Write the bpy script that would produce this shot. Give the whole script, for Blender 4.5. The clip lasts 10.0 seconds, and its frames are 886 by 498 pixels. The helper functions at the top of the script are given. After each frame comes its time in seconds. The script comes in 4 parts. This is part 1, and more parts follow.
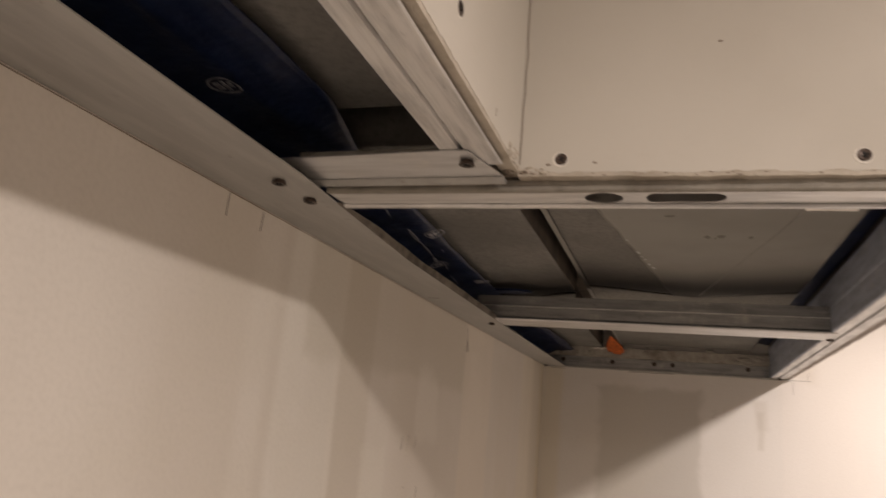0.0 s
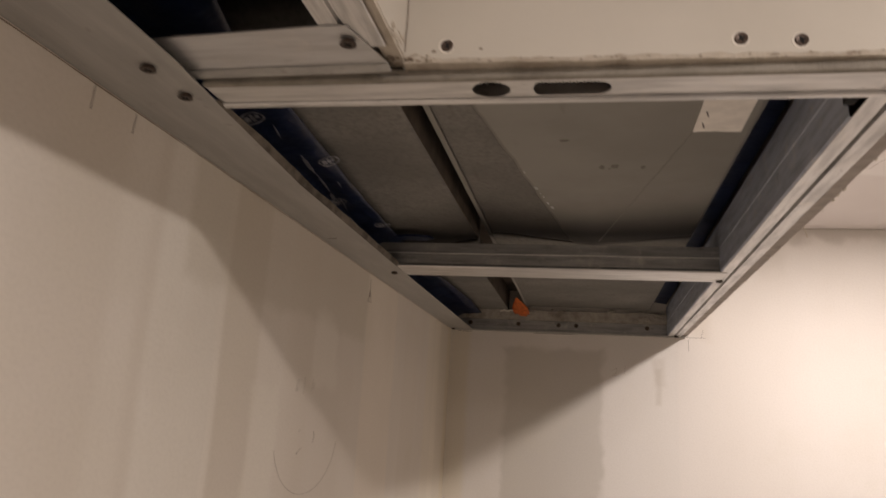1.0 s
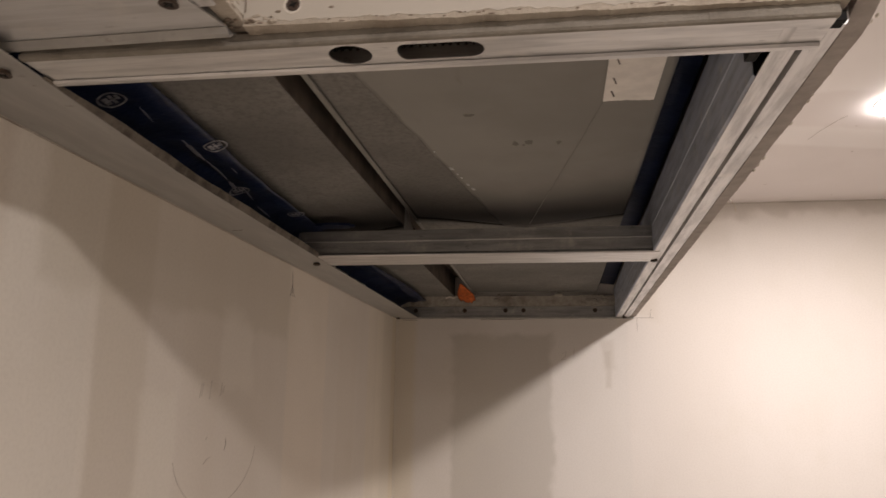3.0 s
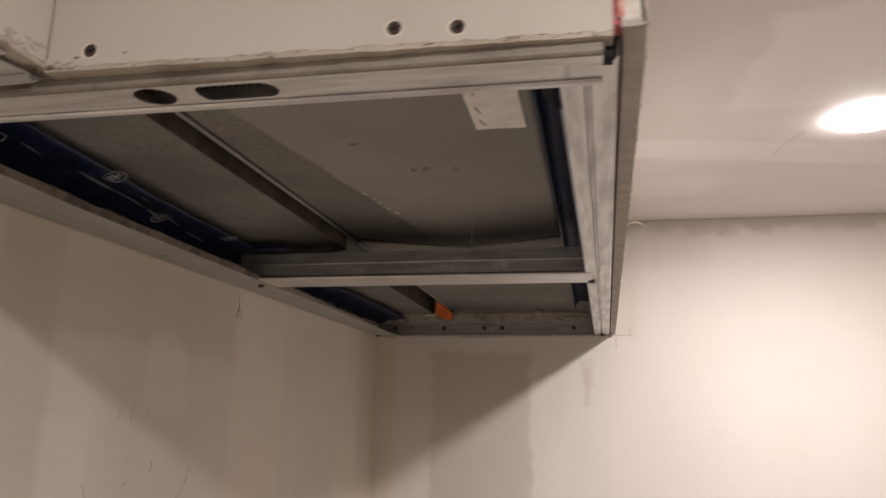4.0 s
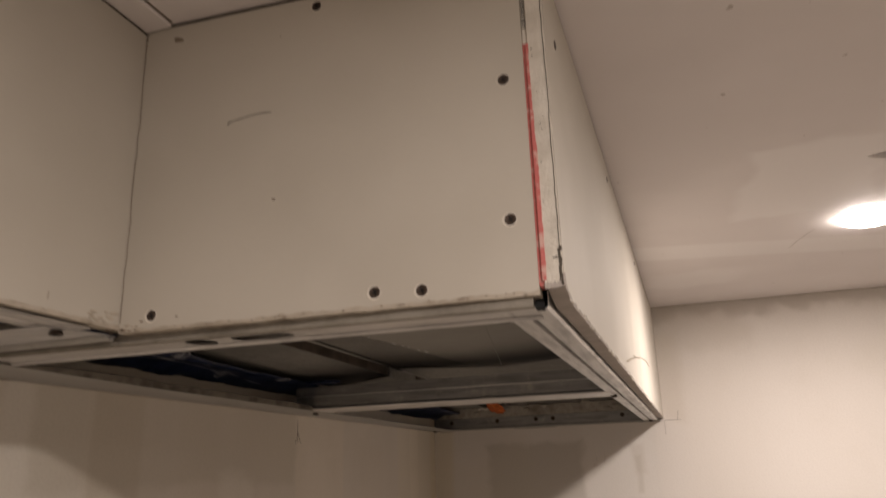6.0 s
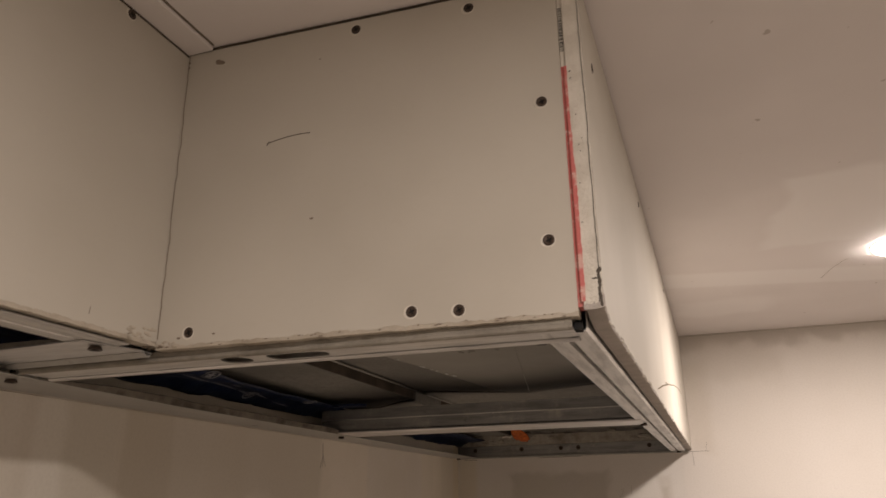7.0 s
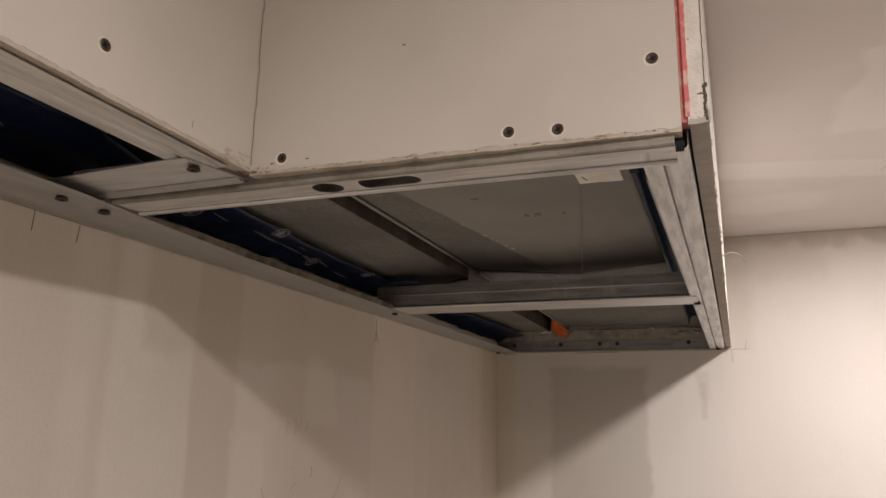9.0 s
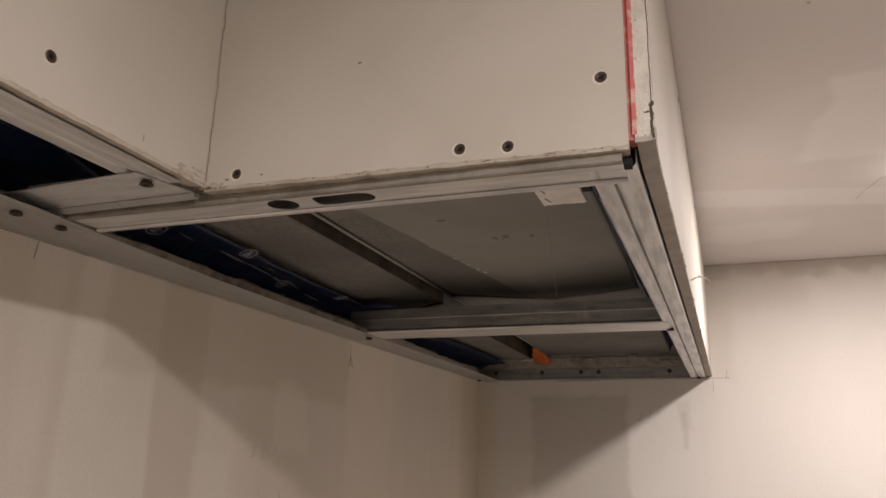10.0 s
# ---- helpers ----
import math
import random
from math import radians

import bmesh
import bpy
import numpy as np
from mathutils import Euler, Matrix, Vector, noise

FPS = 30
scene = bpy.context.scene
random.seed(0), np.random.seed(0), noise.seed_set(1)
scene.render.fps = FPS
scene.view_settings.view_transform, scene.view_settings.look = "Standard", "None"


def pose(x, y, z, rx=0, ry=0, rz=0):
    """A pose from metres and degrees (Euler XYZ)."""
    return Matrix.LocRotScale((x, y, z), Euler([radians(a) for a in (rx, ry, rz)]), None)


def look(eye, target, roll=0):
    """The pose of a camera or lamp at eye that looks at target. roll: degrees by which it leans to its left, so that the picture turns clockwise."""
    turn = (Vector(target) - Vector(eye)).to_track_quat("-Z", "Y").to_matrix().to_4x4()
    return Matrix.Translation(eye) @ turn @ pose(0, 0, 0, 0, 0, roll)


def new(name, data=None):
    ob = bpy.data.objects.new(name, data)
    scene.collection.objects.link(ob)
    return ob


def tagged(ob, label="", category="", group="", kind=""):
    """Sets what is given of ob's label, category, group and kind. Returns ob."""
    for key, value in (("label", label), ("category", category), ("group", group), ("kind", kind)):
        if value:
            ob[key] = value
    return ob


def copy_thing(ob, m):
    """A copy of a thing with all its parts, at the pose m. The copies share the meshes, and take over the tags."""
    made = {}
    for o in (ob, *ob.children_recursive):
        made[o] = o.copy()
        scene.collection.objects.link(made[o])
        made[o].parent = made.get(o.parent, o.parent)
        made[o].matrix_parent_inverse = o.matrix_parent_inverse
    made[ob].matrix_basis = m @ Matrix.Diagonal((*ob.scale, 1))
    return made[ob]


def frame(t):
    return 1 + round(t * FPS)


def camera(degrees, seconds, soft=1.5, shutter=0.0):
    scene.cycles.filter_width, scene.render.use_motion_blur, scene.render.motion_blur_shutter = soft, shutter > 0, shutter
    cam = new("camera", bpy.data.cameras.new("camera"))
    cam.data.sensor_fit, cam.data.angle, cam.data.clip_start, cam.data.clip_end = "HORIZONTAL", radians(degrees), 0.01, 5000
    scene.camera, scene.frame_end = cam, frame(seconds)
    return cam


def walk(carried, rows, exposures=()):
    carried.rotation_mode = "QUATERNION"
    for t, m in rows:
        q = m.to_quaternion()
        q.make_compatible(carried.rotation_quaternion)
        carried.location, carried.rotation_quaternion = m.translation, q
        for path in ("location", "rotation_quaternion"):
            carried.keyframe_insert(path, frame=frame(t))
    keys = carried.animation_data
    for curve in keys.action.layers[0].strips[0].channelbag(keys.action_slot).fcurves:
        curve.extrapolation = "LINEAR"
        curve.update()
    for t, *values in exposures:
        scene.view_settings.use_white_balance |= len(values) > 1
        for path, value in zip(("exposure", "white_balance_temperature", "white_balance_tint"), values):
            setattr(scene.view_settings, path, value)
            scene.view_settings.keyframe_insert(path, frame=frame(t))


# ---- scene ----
cam = camera(62.1, 10.0, shutter=0.5)
PATH = [
    (0, (0.339, 0.028, 2.139), (-0.272, 1.88, 2.586), 5.1),
    (0.5, (0.35, 0.024, 2.107), (-0.11, 1.919, 2.55), 4.6),
    (1, (0.356, 0.066, 2.079), (-0.032, 1.979, 2.514), 3.5),
    (1.5, (0.383, 0.099, 2.057), (0.028, 2.022, 2.48), 2.4),
    (2, (0.39, 0.107, 2.062), (0.077, 2.039, 2.472), 1.5),
    (3.5, (0.456, 0.149, 2.108), (0.144, 2.083, 2.51), 0.5),
    (4, (0.555, 0.154, 2.112), (0.157, 2.066, 2.543), 1.1),
    (4.5, (0.624, 0.158, 2.122), (0.163, 2.048, 2.586), 1.7),
    (5, (0.639, 0.141, 2.131), (0.134, 2.013, 2.621), 1.5),
    (5.5, (0.637, 0.105, 2.162), (0.111, 1.959, 2.698), 0.5),
    (6, (0.652, 0.035, 2.196), (0.084, 1.863, 2.774), -1.9),
    (6.2, (0.655, 0.028, 2.203), (0.082, 1.84, 2.826), -1.9),
    (7.3, (0.631, 0.04, 2.182), (0.0, 1.824, 2.83), -0.2),
    (7.5, (0.626, 0.048, 2.175), (-0.013, 1.839, 2.795), 0.0),
    (8, (0.622, 0.049, 2.146), (-0.041, 1.856, 2.691), 0.4),
    (8.5, (0.596, 0.068, 2.107), (-0.089, 1.89, 2.567), 0.8),
    (9, (0.585, 0.03, 2.116), (-0.109, 1.85, 2.57), 1.0),
    (9.5, (0.604, 0.026, 2.111), (-0.082, 1.833, 2.624), 1.4),
    (10, (0.613, 0.046, 2.108), (-0.059, 1.853, 2.641), 1.4),
]
EXPOSURES = [(0.0, 0.16, 6600, 10), (0.5, -0.01, 6550, 10), (1.0, -0.01, 6500, 10), (2.0, 0.04, 6350, 10), (3.5, -0.01, 6360, 10), (4.5, 0.03, 6170, 10), (5.0, -0.04, 6180, 10),
             (5.5, -0.20, 6330, 10), (6.2, -0.40, 6750, 10), (7.5, -0.34, 6800, 10), (8.0, -0.33, 6750, 10), (8.5, -0.18, 6550, 10), (9.0, -0.09, 6290, 10), (10.0, -0.15, 6340, 10)]
walk(cam, [(t, look(eye, target, roll)) for t, eye, target, roll in PATH], EXPOSURES)

# ---- light: recessed ceiling lamps, a dim room round them ----
CEIL = 2.588          # underside of the ceiling
LOW = 2.300           # underside of the steel frame
# the third lamp is added out of view, continuing the row's spacing
LAMPS = [(0.998, 1.375), (1.01, -0.09), (1.0, -1.55)]
LAMP_WATTS = (11.0, 11.9, 14.4)
LAMP_COLOUR = (1.0, 0.885, 0.83)
world = bpy.data.worlds.new("world")
scene.world = world
world.use_nodes = True
world.node_tree.nodes["Background"].inputs[0].default_value = (0.9, 0.8, 0.7, 1)
world.node_tree.nodes["Background"].inputs[1].default_value = 0.02
for i, (lx, ly) in enumerate(LAMPS):
    data = bpy.data.lights.new("downlight_glow", "AREA")
    data.shape, data.size, data.energy, data.color = "DISK", 0.095, LAMP_WATTS[i], LAMP_COLOUR
    new("downlight_glow", data).matrix_world = pose(lx, ly, CEIL - 0.013)


# ---- materials ----
class Nodes:
    """A material and short ways to add nodes to it."""

    def __init__(self, name, rough=0.6, metal=0.0, spec=0.3):
        self.mat = bpy.data.materials.new(name)
        self.mat.use_nodes = True
        self.tree = self.mat.node_tree
        self.shader = self.tree.nodes["Principled BSDF"]
        self.shader.inputs["Roughness"].default_value = rough
        self.shader.inputs["Metallic"].default_value = metal
        self.shader.inputs["Specular IOR Level"].default_value = spec
        geo = self.tree.nodes.new("ShaderNodeNewGeometry")
        self.place = geo.outputs["Position"]
        coords = self.tree.nodes.new("ShaderNodeTexCoord")
        self.local = coords.outputs["Object"]

    def put(self, socket, value):
        if isinstance(value, bpy.types.NodeSocket):
            self.tree.links.new(value, socket)
        elif isinstance(value, tuple) and len(value) == 3 and socket.type == "RGBA":
            socket.default_value = (*value, 1)
        else:
            socket.default_value = value

    def math(self, op, a, b=0.0, clamp=False):
        n = self.tree.nodes.new("ShaderNodeMath")
        n.operation, n.use_clamp = op, clamp
        self.put(n.inputs[0], a)
        self.put(n.inputs[1], b)
        return n.outputs[0]

    def axes(self, vector=None):
        n = self.tree.nodes.new("ShaderNodeSeparateXYZ")
        self.put(n.inputs[0], vector or self.place)
        return n.outputs[0], n.outputs[1], n.outputs[2]

    def stretch(self, scale, vector=None, shift=(0, 0, 0)):
        n = self.tree.nodes.new("ShaderNodeMapping")
        self.put(n.inputs["Vector"], vector or self.place)
        n.inputs["Scale"].default_value = scale
        n.inputs["Location"].default_value = shift
        return n.outputs[0]

    def noise(self, scale, detail=3.0, rough=0.55, vector=None):
        n = self.tree.nodes.new("ShaderNodeTexNoise")
        self.put(n.inputs["Vector"], vector or self.place)
        n.inputs["Scale"].default_value = scale
        n.inputs["Detail"].default_value = detail
        n.inputs["Roughness"].default_value = rough
        return n.outputs[0]

    def ramp(self, value, lo, hi, to_lo=0.0, to_hi=1.0):
        n = self.tree.nodes.new("ShaderNodeMapRange")
        n.interpolation_type = "SMOOTHSTEP"
        self.put(n.inputs[0], value)
        for k, v in enumerate((lo, hi, to_lo, to_hi)):
            n.inputs[k + 1].default_value = v
        return n.outputs[0]

    def mix(self, fac, a, b, blend="MIX"):
        n = self.tree.nodes.new("ShaderNodeMix")
        n.data_type, n.blend_type = "RGBA", blend
        self.put(n.inputs["Factor"], fac)
        self.put(n.inputs["A"], a)
        self.put(n.inputs["B"], b)
        return n.outputs["Result"]

    def box(self, u, v, u0, u1, v0, v1, soft=0.006, wobble=0.01, rate=14.0):
        """A patch with an uneven outline on the axes u, v."""
        w = self.math("MULTIPLY", self.math("SUBTRACT", self.noise(rate, 2.0), 0.5), wobble * 2)
        du = self.math("SUBTRACT", self.math("ABSOLUTE", self.math("SUBTRACT", self.math("ADD", u, w), (u0 + u1) / 2)), (u1 - u0) / 2)
        dv = self.math("SUBTRACT", self.math("ABSOLUTE", self.math("SUBTRACT", self.math("ADD", v, w), (v0 + v1) / 2)), (v1 - v0) / 2)
        return self.ramp(self.math("MAXIMUM", du, dv), -soft, soft, 1.0, 0.0)

    def bump(self, height, strength, distance=0.001):
        n = self.tree.nodes.new("ShaderNodeBump")
        n.inputs["Strength"].default_value = strength
        n.inputs["Distance"].default_value = distance
        self.put(n.inputs["Height"], height)
        self.tree.links.new(n.outputs[0], self.shader.inputs["Normal"])

    def done(self, colour, rough=None):
        self.put(self.shader.inputs["Base Color"], colour)
        if rough is not None:
            self.put(self.shader.inputs["Roughness"], rough)
        return self.mat


def putty(name, base, light, dark, streak_axis, bands=(), patches=()):
    """Skim-coated wall: upright trowel bands, patches of filler and of other tones, fine grain."""
    n = Nodes(name, 0.75, 0.0, 0.25)
    x, y, z = n.axes()
    along = y if streak_axis == "y" else x
    stretched = n.stretch((5, 5, 1.3))
    broad = n.noise(1.0, 2.0, 0.5, stretched)
    fine = n.noise(1.0, 3.0, 0.6, n.stretch((20, 20, 2.6)))
    colour = n.mix(n.ramp(broad, 0.30, 0.70), dark, light)
    colour = n.mix(0.45, colour, base)
    colour = n.mix(n.ramp(fine, 0.45, 0.80, 0.0, 0.12), colour, dark)
    for a0, a1, soft, tone, amount in bands:
        m = n.box(along, z, a0, a1, -1.0, 4.0, soft, 0.008, 5.0)
        colour = n.mix(n.math("MULTIPLY", m, amount), colour, tone)
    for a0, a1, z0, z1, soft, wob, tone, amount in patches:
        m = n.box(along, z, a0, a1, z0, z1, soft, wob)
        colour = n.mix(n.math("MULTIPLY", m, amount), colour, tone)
    blotch = n.noise(5.0, 4.0)
    colour = n.mix(n.ramp(blotch, 0.50, 0.72, 0.0, 0.24), colour, dark)
    cloud = n.noise(2.3, 5.0, 0.6)
    colour = n.mix(n.ramp(cloud, 0.50, 0.60, 0.0, 0.16), colour, tuple(c * k for c, k in zip(dark, (0.95, 0.95, 0.86))))
    grain = n.noise(260.0, 3.0)
    colour = n.mix(n.ramp(grain, 0.35, 0.75, 0.0, 0.08), colour, (0.25, 0.21, 0.17))
    relief = n.math("ADD", n.math("MULTIPLY", fine, 1.0), n.math("MULTIPLY", grain, 0.02))
    n.bump(relief, 0.3, 0.002)
    return n.done(colour, n.ramp(broad, 0.3, 0.7, 0.62, 0.85))


GREY_PUTTY = (0.42, 0.39, 0.34)
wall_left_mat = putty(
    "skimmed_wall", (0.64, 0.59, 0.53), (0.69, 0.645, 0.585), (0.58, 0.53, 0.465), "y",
    bands=[(0.560, 0.600, 0.010, (0.70, 0.66, 0.60), 0.35), (0.600, 0.618, 0.008, (0.47, 0.43, 0.38), 0.08), (0.618, 0.735, 0.008, (0.73, 0.70, 0.645), 0.55),
           (0.733, 0.746, 0.004, (0.78, 0.74, 0.68), 0.4), (0.748, 0.83, 0.007, (0.52, 0.465, 0.385), 0.42), 
           (0.905, 1.00, 0.01, (0.60, 0.54, 0.46), 0.22), (1.230, 1.42, 0.007, (0.73, 0.655, 0.56), 0.45), (1.80, 1.86, 0.006, (0.75, 0.69, 0.61), 0.4),
           (1.72, 2.1, 0.012, (0.70, 0.63, 0.50), 0.34), (1.955, 2.1, 0.010, (0.62, 0.53, 0.38), 0.45), (0.36, 0.44, 0.02, (0.70, 0.66, 0.60), 0.14)],
    # the second patch is a darker strip just below the dropped box
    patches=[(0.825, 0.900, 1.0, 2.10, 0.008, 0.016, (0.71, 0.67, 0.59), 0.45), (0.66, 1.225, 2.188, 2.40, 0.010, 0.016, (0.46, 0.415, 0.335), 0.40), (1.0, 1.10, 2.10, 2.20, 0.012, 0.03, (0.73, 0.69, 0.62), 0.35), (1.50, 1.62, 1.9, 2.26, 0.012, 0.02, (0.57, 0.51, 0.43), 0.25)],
)
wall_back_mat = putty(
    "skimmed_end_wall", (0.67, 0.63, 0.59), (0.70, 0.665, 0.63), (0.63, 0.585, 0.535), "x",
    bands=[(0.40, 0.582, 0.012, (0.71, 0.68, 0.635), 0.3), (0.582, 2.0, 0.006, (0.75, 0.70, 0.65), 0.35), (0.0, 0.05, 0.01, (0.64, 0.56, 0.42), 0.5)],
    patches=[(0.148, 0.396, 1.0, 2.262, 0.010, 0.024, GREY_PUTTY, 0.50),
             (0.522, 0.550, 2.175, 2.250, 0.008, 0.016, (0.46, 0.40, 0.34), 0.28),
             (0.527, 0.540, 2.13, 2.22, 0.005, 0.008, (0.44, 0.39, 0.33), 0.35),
             # darker areas beside the box and along the ceiling
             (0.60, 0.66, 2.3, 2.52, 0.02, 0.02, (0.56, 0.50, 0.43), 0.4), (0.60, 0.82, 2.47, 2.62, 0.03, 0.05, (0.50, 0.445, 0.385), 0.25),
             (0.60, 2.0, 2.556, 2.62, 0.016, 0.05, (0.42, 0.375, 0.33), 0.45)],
)


def plaster_paint():
    n = Nodes("ceiling_filler_white", 0.7, 0.0, 0.25)
    x, y, z = n.axes()
    broad = n.noise(3.2, 3.0)
    colour = n.mix(n.ramp(broad, 0.35, 0.65), (0.795, 0.745, 0.730), (0.840, 0.790, 0.777))
    skew = n.math("SUBTRACT", y, n.math("MULTIPLY", x, 0.22))
    for v, x0, x1, y0, y1, soft, wobble, amount in ((y, 0.775, 0.98, 1.015, 1.33, 0.012, 0.05, 0.75), (skew, 0.55, 1.30, 1.285, 1.382, 0.010, 0.012, 0.7), (y, 0.62, 0.80, 1.66, 1.80, 0.03, 0.06, 0.5)):
        m = n.box(x, v, x0, x1, y0, y1, soft, wobble, 7.0)
        colour = n.mix(n.math("MULTIPLY", m, amount), colour, (0.92, 0.885, 0.875))
    spots = n.noise(55.0, 2.0)
    colour = n.mix(n.ramp(spots, 0.745, 0.79, 0.0, 0.55), colour, (0.35, 0.29, 0.24))
    grain = n.noise(300.0, 3.0)
    n.bump(n.math("ADD", n.math("MULTIPLY", broad, 2.0), n.math("MULTIPLY", grain, 0.1)), 0.4, 0.002)
    return n.done(colour)


def board_paper():
    n = Nodes("board_paper_cream", 0.7, 0.0, 0.2)
    broad = n.noise(4.0, 3.0)
    colour = n.mix(n.ramp(broad, 0.35, 0.7), (0.565, 0.530, 0.470), (0.51, 0.475, 0.415))
    fibre = n.noise(1.0, 4.0, 0.6, n.stretch((90, 90, 220)))
    colour = n.mix(n.ramp(fibre, 0.5, 0.8, 0.0, 0.06), colour, (0.42, 0.36, 0.29))
    scuff = n.noise(18.0, 5.0, 0.65)
    colour = n.mix(n.ramp(scuff, 0.66, 0.8, 0.0, 0.25), colour, (0.45, 0.38, 0.30))
    n.bump(fibre, 0.15, 0.0006)
    return n.done(colour)


def gypsum(name, a, b, dirt, amount):
    n = Nodes(name, 0.9, 0.0, 0.1)
    colour = n.mix(n.ramp(n.noise(60.0, 5.0, 0.65), 0.35, 0.7), a, b)
    colour = n.mix(n.ramp(n.noise(22.0, 4.0), 0.5, 0.72, 0.0, amount), colour, dirt)
    n.bump(n.noise(420.0, 4.0, 0.7), 0.8, 0.0015)
    return n.done(colour)


def zinc(name, base, dark, rough, axis):
    """Galvanised sheet: drawn lines along the profile, dull blotches, plaster dust."""
    n = Nodes(name, rough, 0.85, 0.5)
    scale = {"x": (3, 400, 400), "y": (400, 3, 400)}[axis]
    lines = n.noise(1.0, 3.0, 0.6, n.stretch(scale))
    blotch = n.noise(1.0, 4.0, 0.6, n.stretch({"x": (14, 130, 130), "y": (130, 14, 130)}[axis]))
    colour = n.mix(n.ramp(blotch, 0.35, 0.7), base, dark)
    colour = n.mix(n.ramp(lines, 0.5, 0.75, 0.0, 0.35), colour, dark)
    rub = n.noise(1.0, 4.0, 0.65, n.stretch({"x": (55, 160, 160), "y": (160, 55, 160)}[axis]))
    colour = n.mix(n.ramp(rub, 0.62, 0.74, 0.0, 0.5), colour, tuple(0.55 * c for c in dark))
    dust = n.ramp(n.noise(45.0, 6.0, 0.7), 0.50, 0.80, 0.0, 1.0)
    colour = n.mix(n.math("MULTIPLY", dust, 0.4), colour, (0.66, 0.61, 0.54))
    n.put(n.shader.inputs["Metallic"], n.math("SUBTRACT", 0.85, n.math("MULTIPLY", dust, 0.6)))
    n.bump(lines, 0.12, 0.0005)
    return n.done(colour, n.math("ADD", n.math("MULTIPLY", blotch, 0.18), rough - 0.08))


def joint_shade(n, colour):
    """Painted shade before the joint between two duct lengths: a soft dark streak that ends at the joint."""
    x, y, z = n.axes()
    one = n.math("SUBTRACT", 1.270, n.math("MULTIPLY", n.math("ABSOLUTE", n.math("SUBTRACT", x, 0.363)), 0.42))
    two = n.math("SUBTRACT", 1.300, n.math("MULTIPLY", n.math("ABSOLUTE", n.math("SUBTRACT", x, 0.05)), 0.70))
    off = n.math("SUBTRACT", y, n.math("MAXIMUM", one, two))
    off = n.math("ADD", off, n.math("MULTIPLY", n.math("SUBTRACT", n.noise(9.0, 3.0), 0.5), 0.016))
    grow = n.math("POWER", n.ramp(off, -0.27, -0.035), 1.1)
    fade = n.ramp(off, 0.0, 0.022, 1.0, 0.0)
    # near-black mixed into the colour in place of shade over the cross profile
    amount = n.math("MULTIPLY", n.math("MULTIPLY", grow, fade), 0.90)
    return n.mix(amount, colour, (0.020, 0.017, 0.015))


def duct_board():
    n = Nodes("grey_duct_board", 0.85, 0.0, 0.15)
    fleck = n.noise(170.0, 4.0, 0.7)
    broad = n.noise(6.0, 4.0, 0.6)
    colour = n.mix(n.ramp(broad, 0.35, 0.68), (0.17, 0.164, 0.15), (0.235, 0.226, 0.208))
    colour = n.mix(n.ramp(fleck, 0.4, 0.72, 0.0, 0.6), colour, (0.12, 0.115, 0.105))
    mottle = n.noise(38.0, 5.0, 0.7)
    colour = n.mix(n.ramp(mottle, 0.55, 0.70, 0.0, 0.4), colour, (0.125, 0.115, 0.10))
    smear = n.noise(1.0, 4.0, 0.6, n.stretch((30, 8, 10)))
    colour = n.mix(n.ramp(smear, 0.64, 0.76, 0.0, 0.45), colour, (0.14, 0.125, 0.11))
    n.bump(fleck, 0.35, 0.0008)
    return n.done(joint_shade(n, colour))


def duct_sheet():
    n = Nodes("grey_cover_sheet", 0.8, 0.0, 0.2)
    broad = n.noise(5.0, 4.0, 0.6)
    colour = n.mix(n.ramp(broad, 0.35, 0.68), (0.245, 0.236, 0.216), (0.292, 0.282, 0.258))
    smear = n.noise(1.0, 4.0, 0.6, n.stretch((26, 7, 10)))
    colour = n.mix(n.ramp(smear, 0.66, 0.78, 0.0, 0.4), colour, (0.16, 0.15, 0.13))
    n.bump(n.noise(120.0, 3.0), 0.15, 0.0006)
    return n.done(joint_shade(n, colour))


def film_blue():
    n = Nodes("blue_plastic_film", 0.42, 0.0, 0.3)
    crease = n.noise(24.0, 4.0, 0.6)
    colour = n.mix(n.ramp(crease, 0.3, 0.7), (0.004, 0.008, 0.029), (0.009, 0.017, 0.054))
    n.bump(crease, 0.7, 0.004)
    return n.done(colour)


def plain(name, colour, rough=0.6, metal=0.0, vary=0.2, scale=60.0):
    n = Nodes(name, rough, metal, 0.3)
    c = n.mix(n.ramp(n.noise(scale, 3.0), 0.3, 0.7), colour, tuple(v * (1 - vary) for v in colour))
    n.bump(n.noise(scale * 3, 3.0), 0.2, 0.0005)
    return n.done(c)


def dusty_band():
    """Zinc strip under plaster dust: pale smears drawn along it, dark rubbed spots."""
    n = Nodes("dusty_zinc_band", 0.55, 0.3, 0.3)
    smear = n.noise(1.0, 4.0, 0.6, n.stretch((60, 9, 60)))
    colour = n.mix(n.ramp(smear, 0.35, 0.70), (0.355, 0.345, 0.325), (0.44, 0.43, 0.405))
    spots = n.noise(70.0, 5.0, 0.7)
    colour = n.mix(n.ramp(spots, 0.60, 0.74, 0.0, 0.5), colour, (0.22, 0.195, 0.17))
    n.bump(spots, 0.25, 0.0006)
    return n.done(colour, n.ramp(smear, 0.3, 0.7, 0.48, 0.68))


def glow(name, colour, strength):
    n = Nodes(name, 0.4)
    n.put(n.shader.inputs["Emission Color"], colour)
    n.shader.inputs["Emission Strength"].default_value = strength
    return n.done((0.9, 0.88, 0.85))


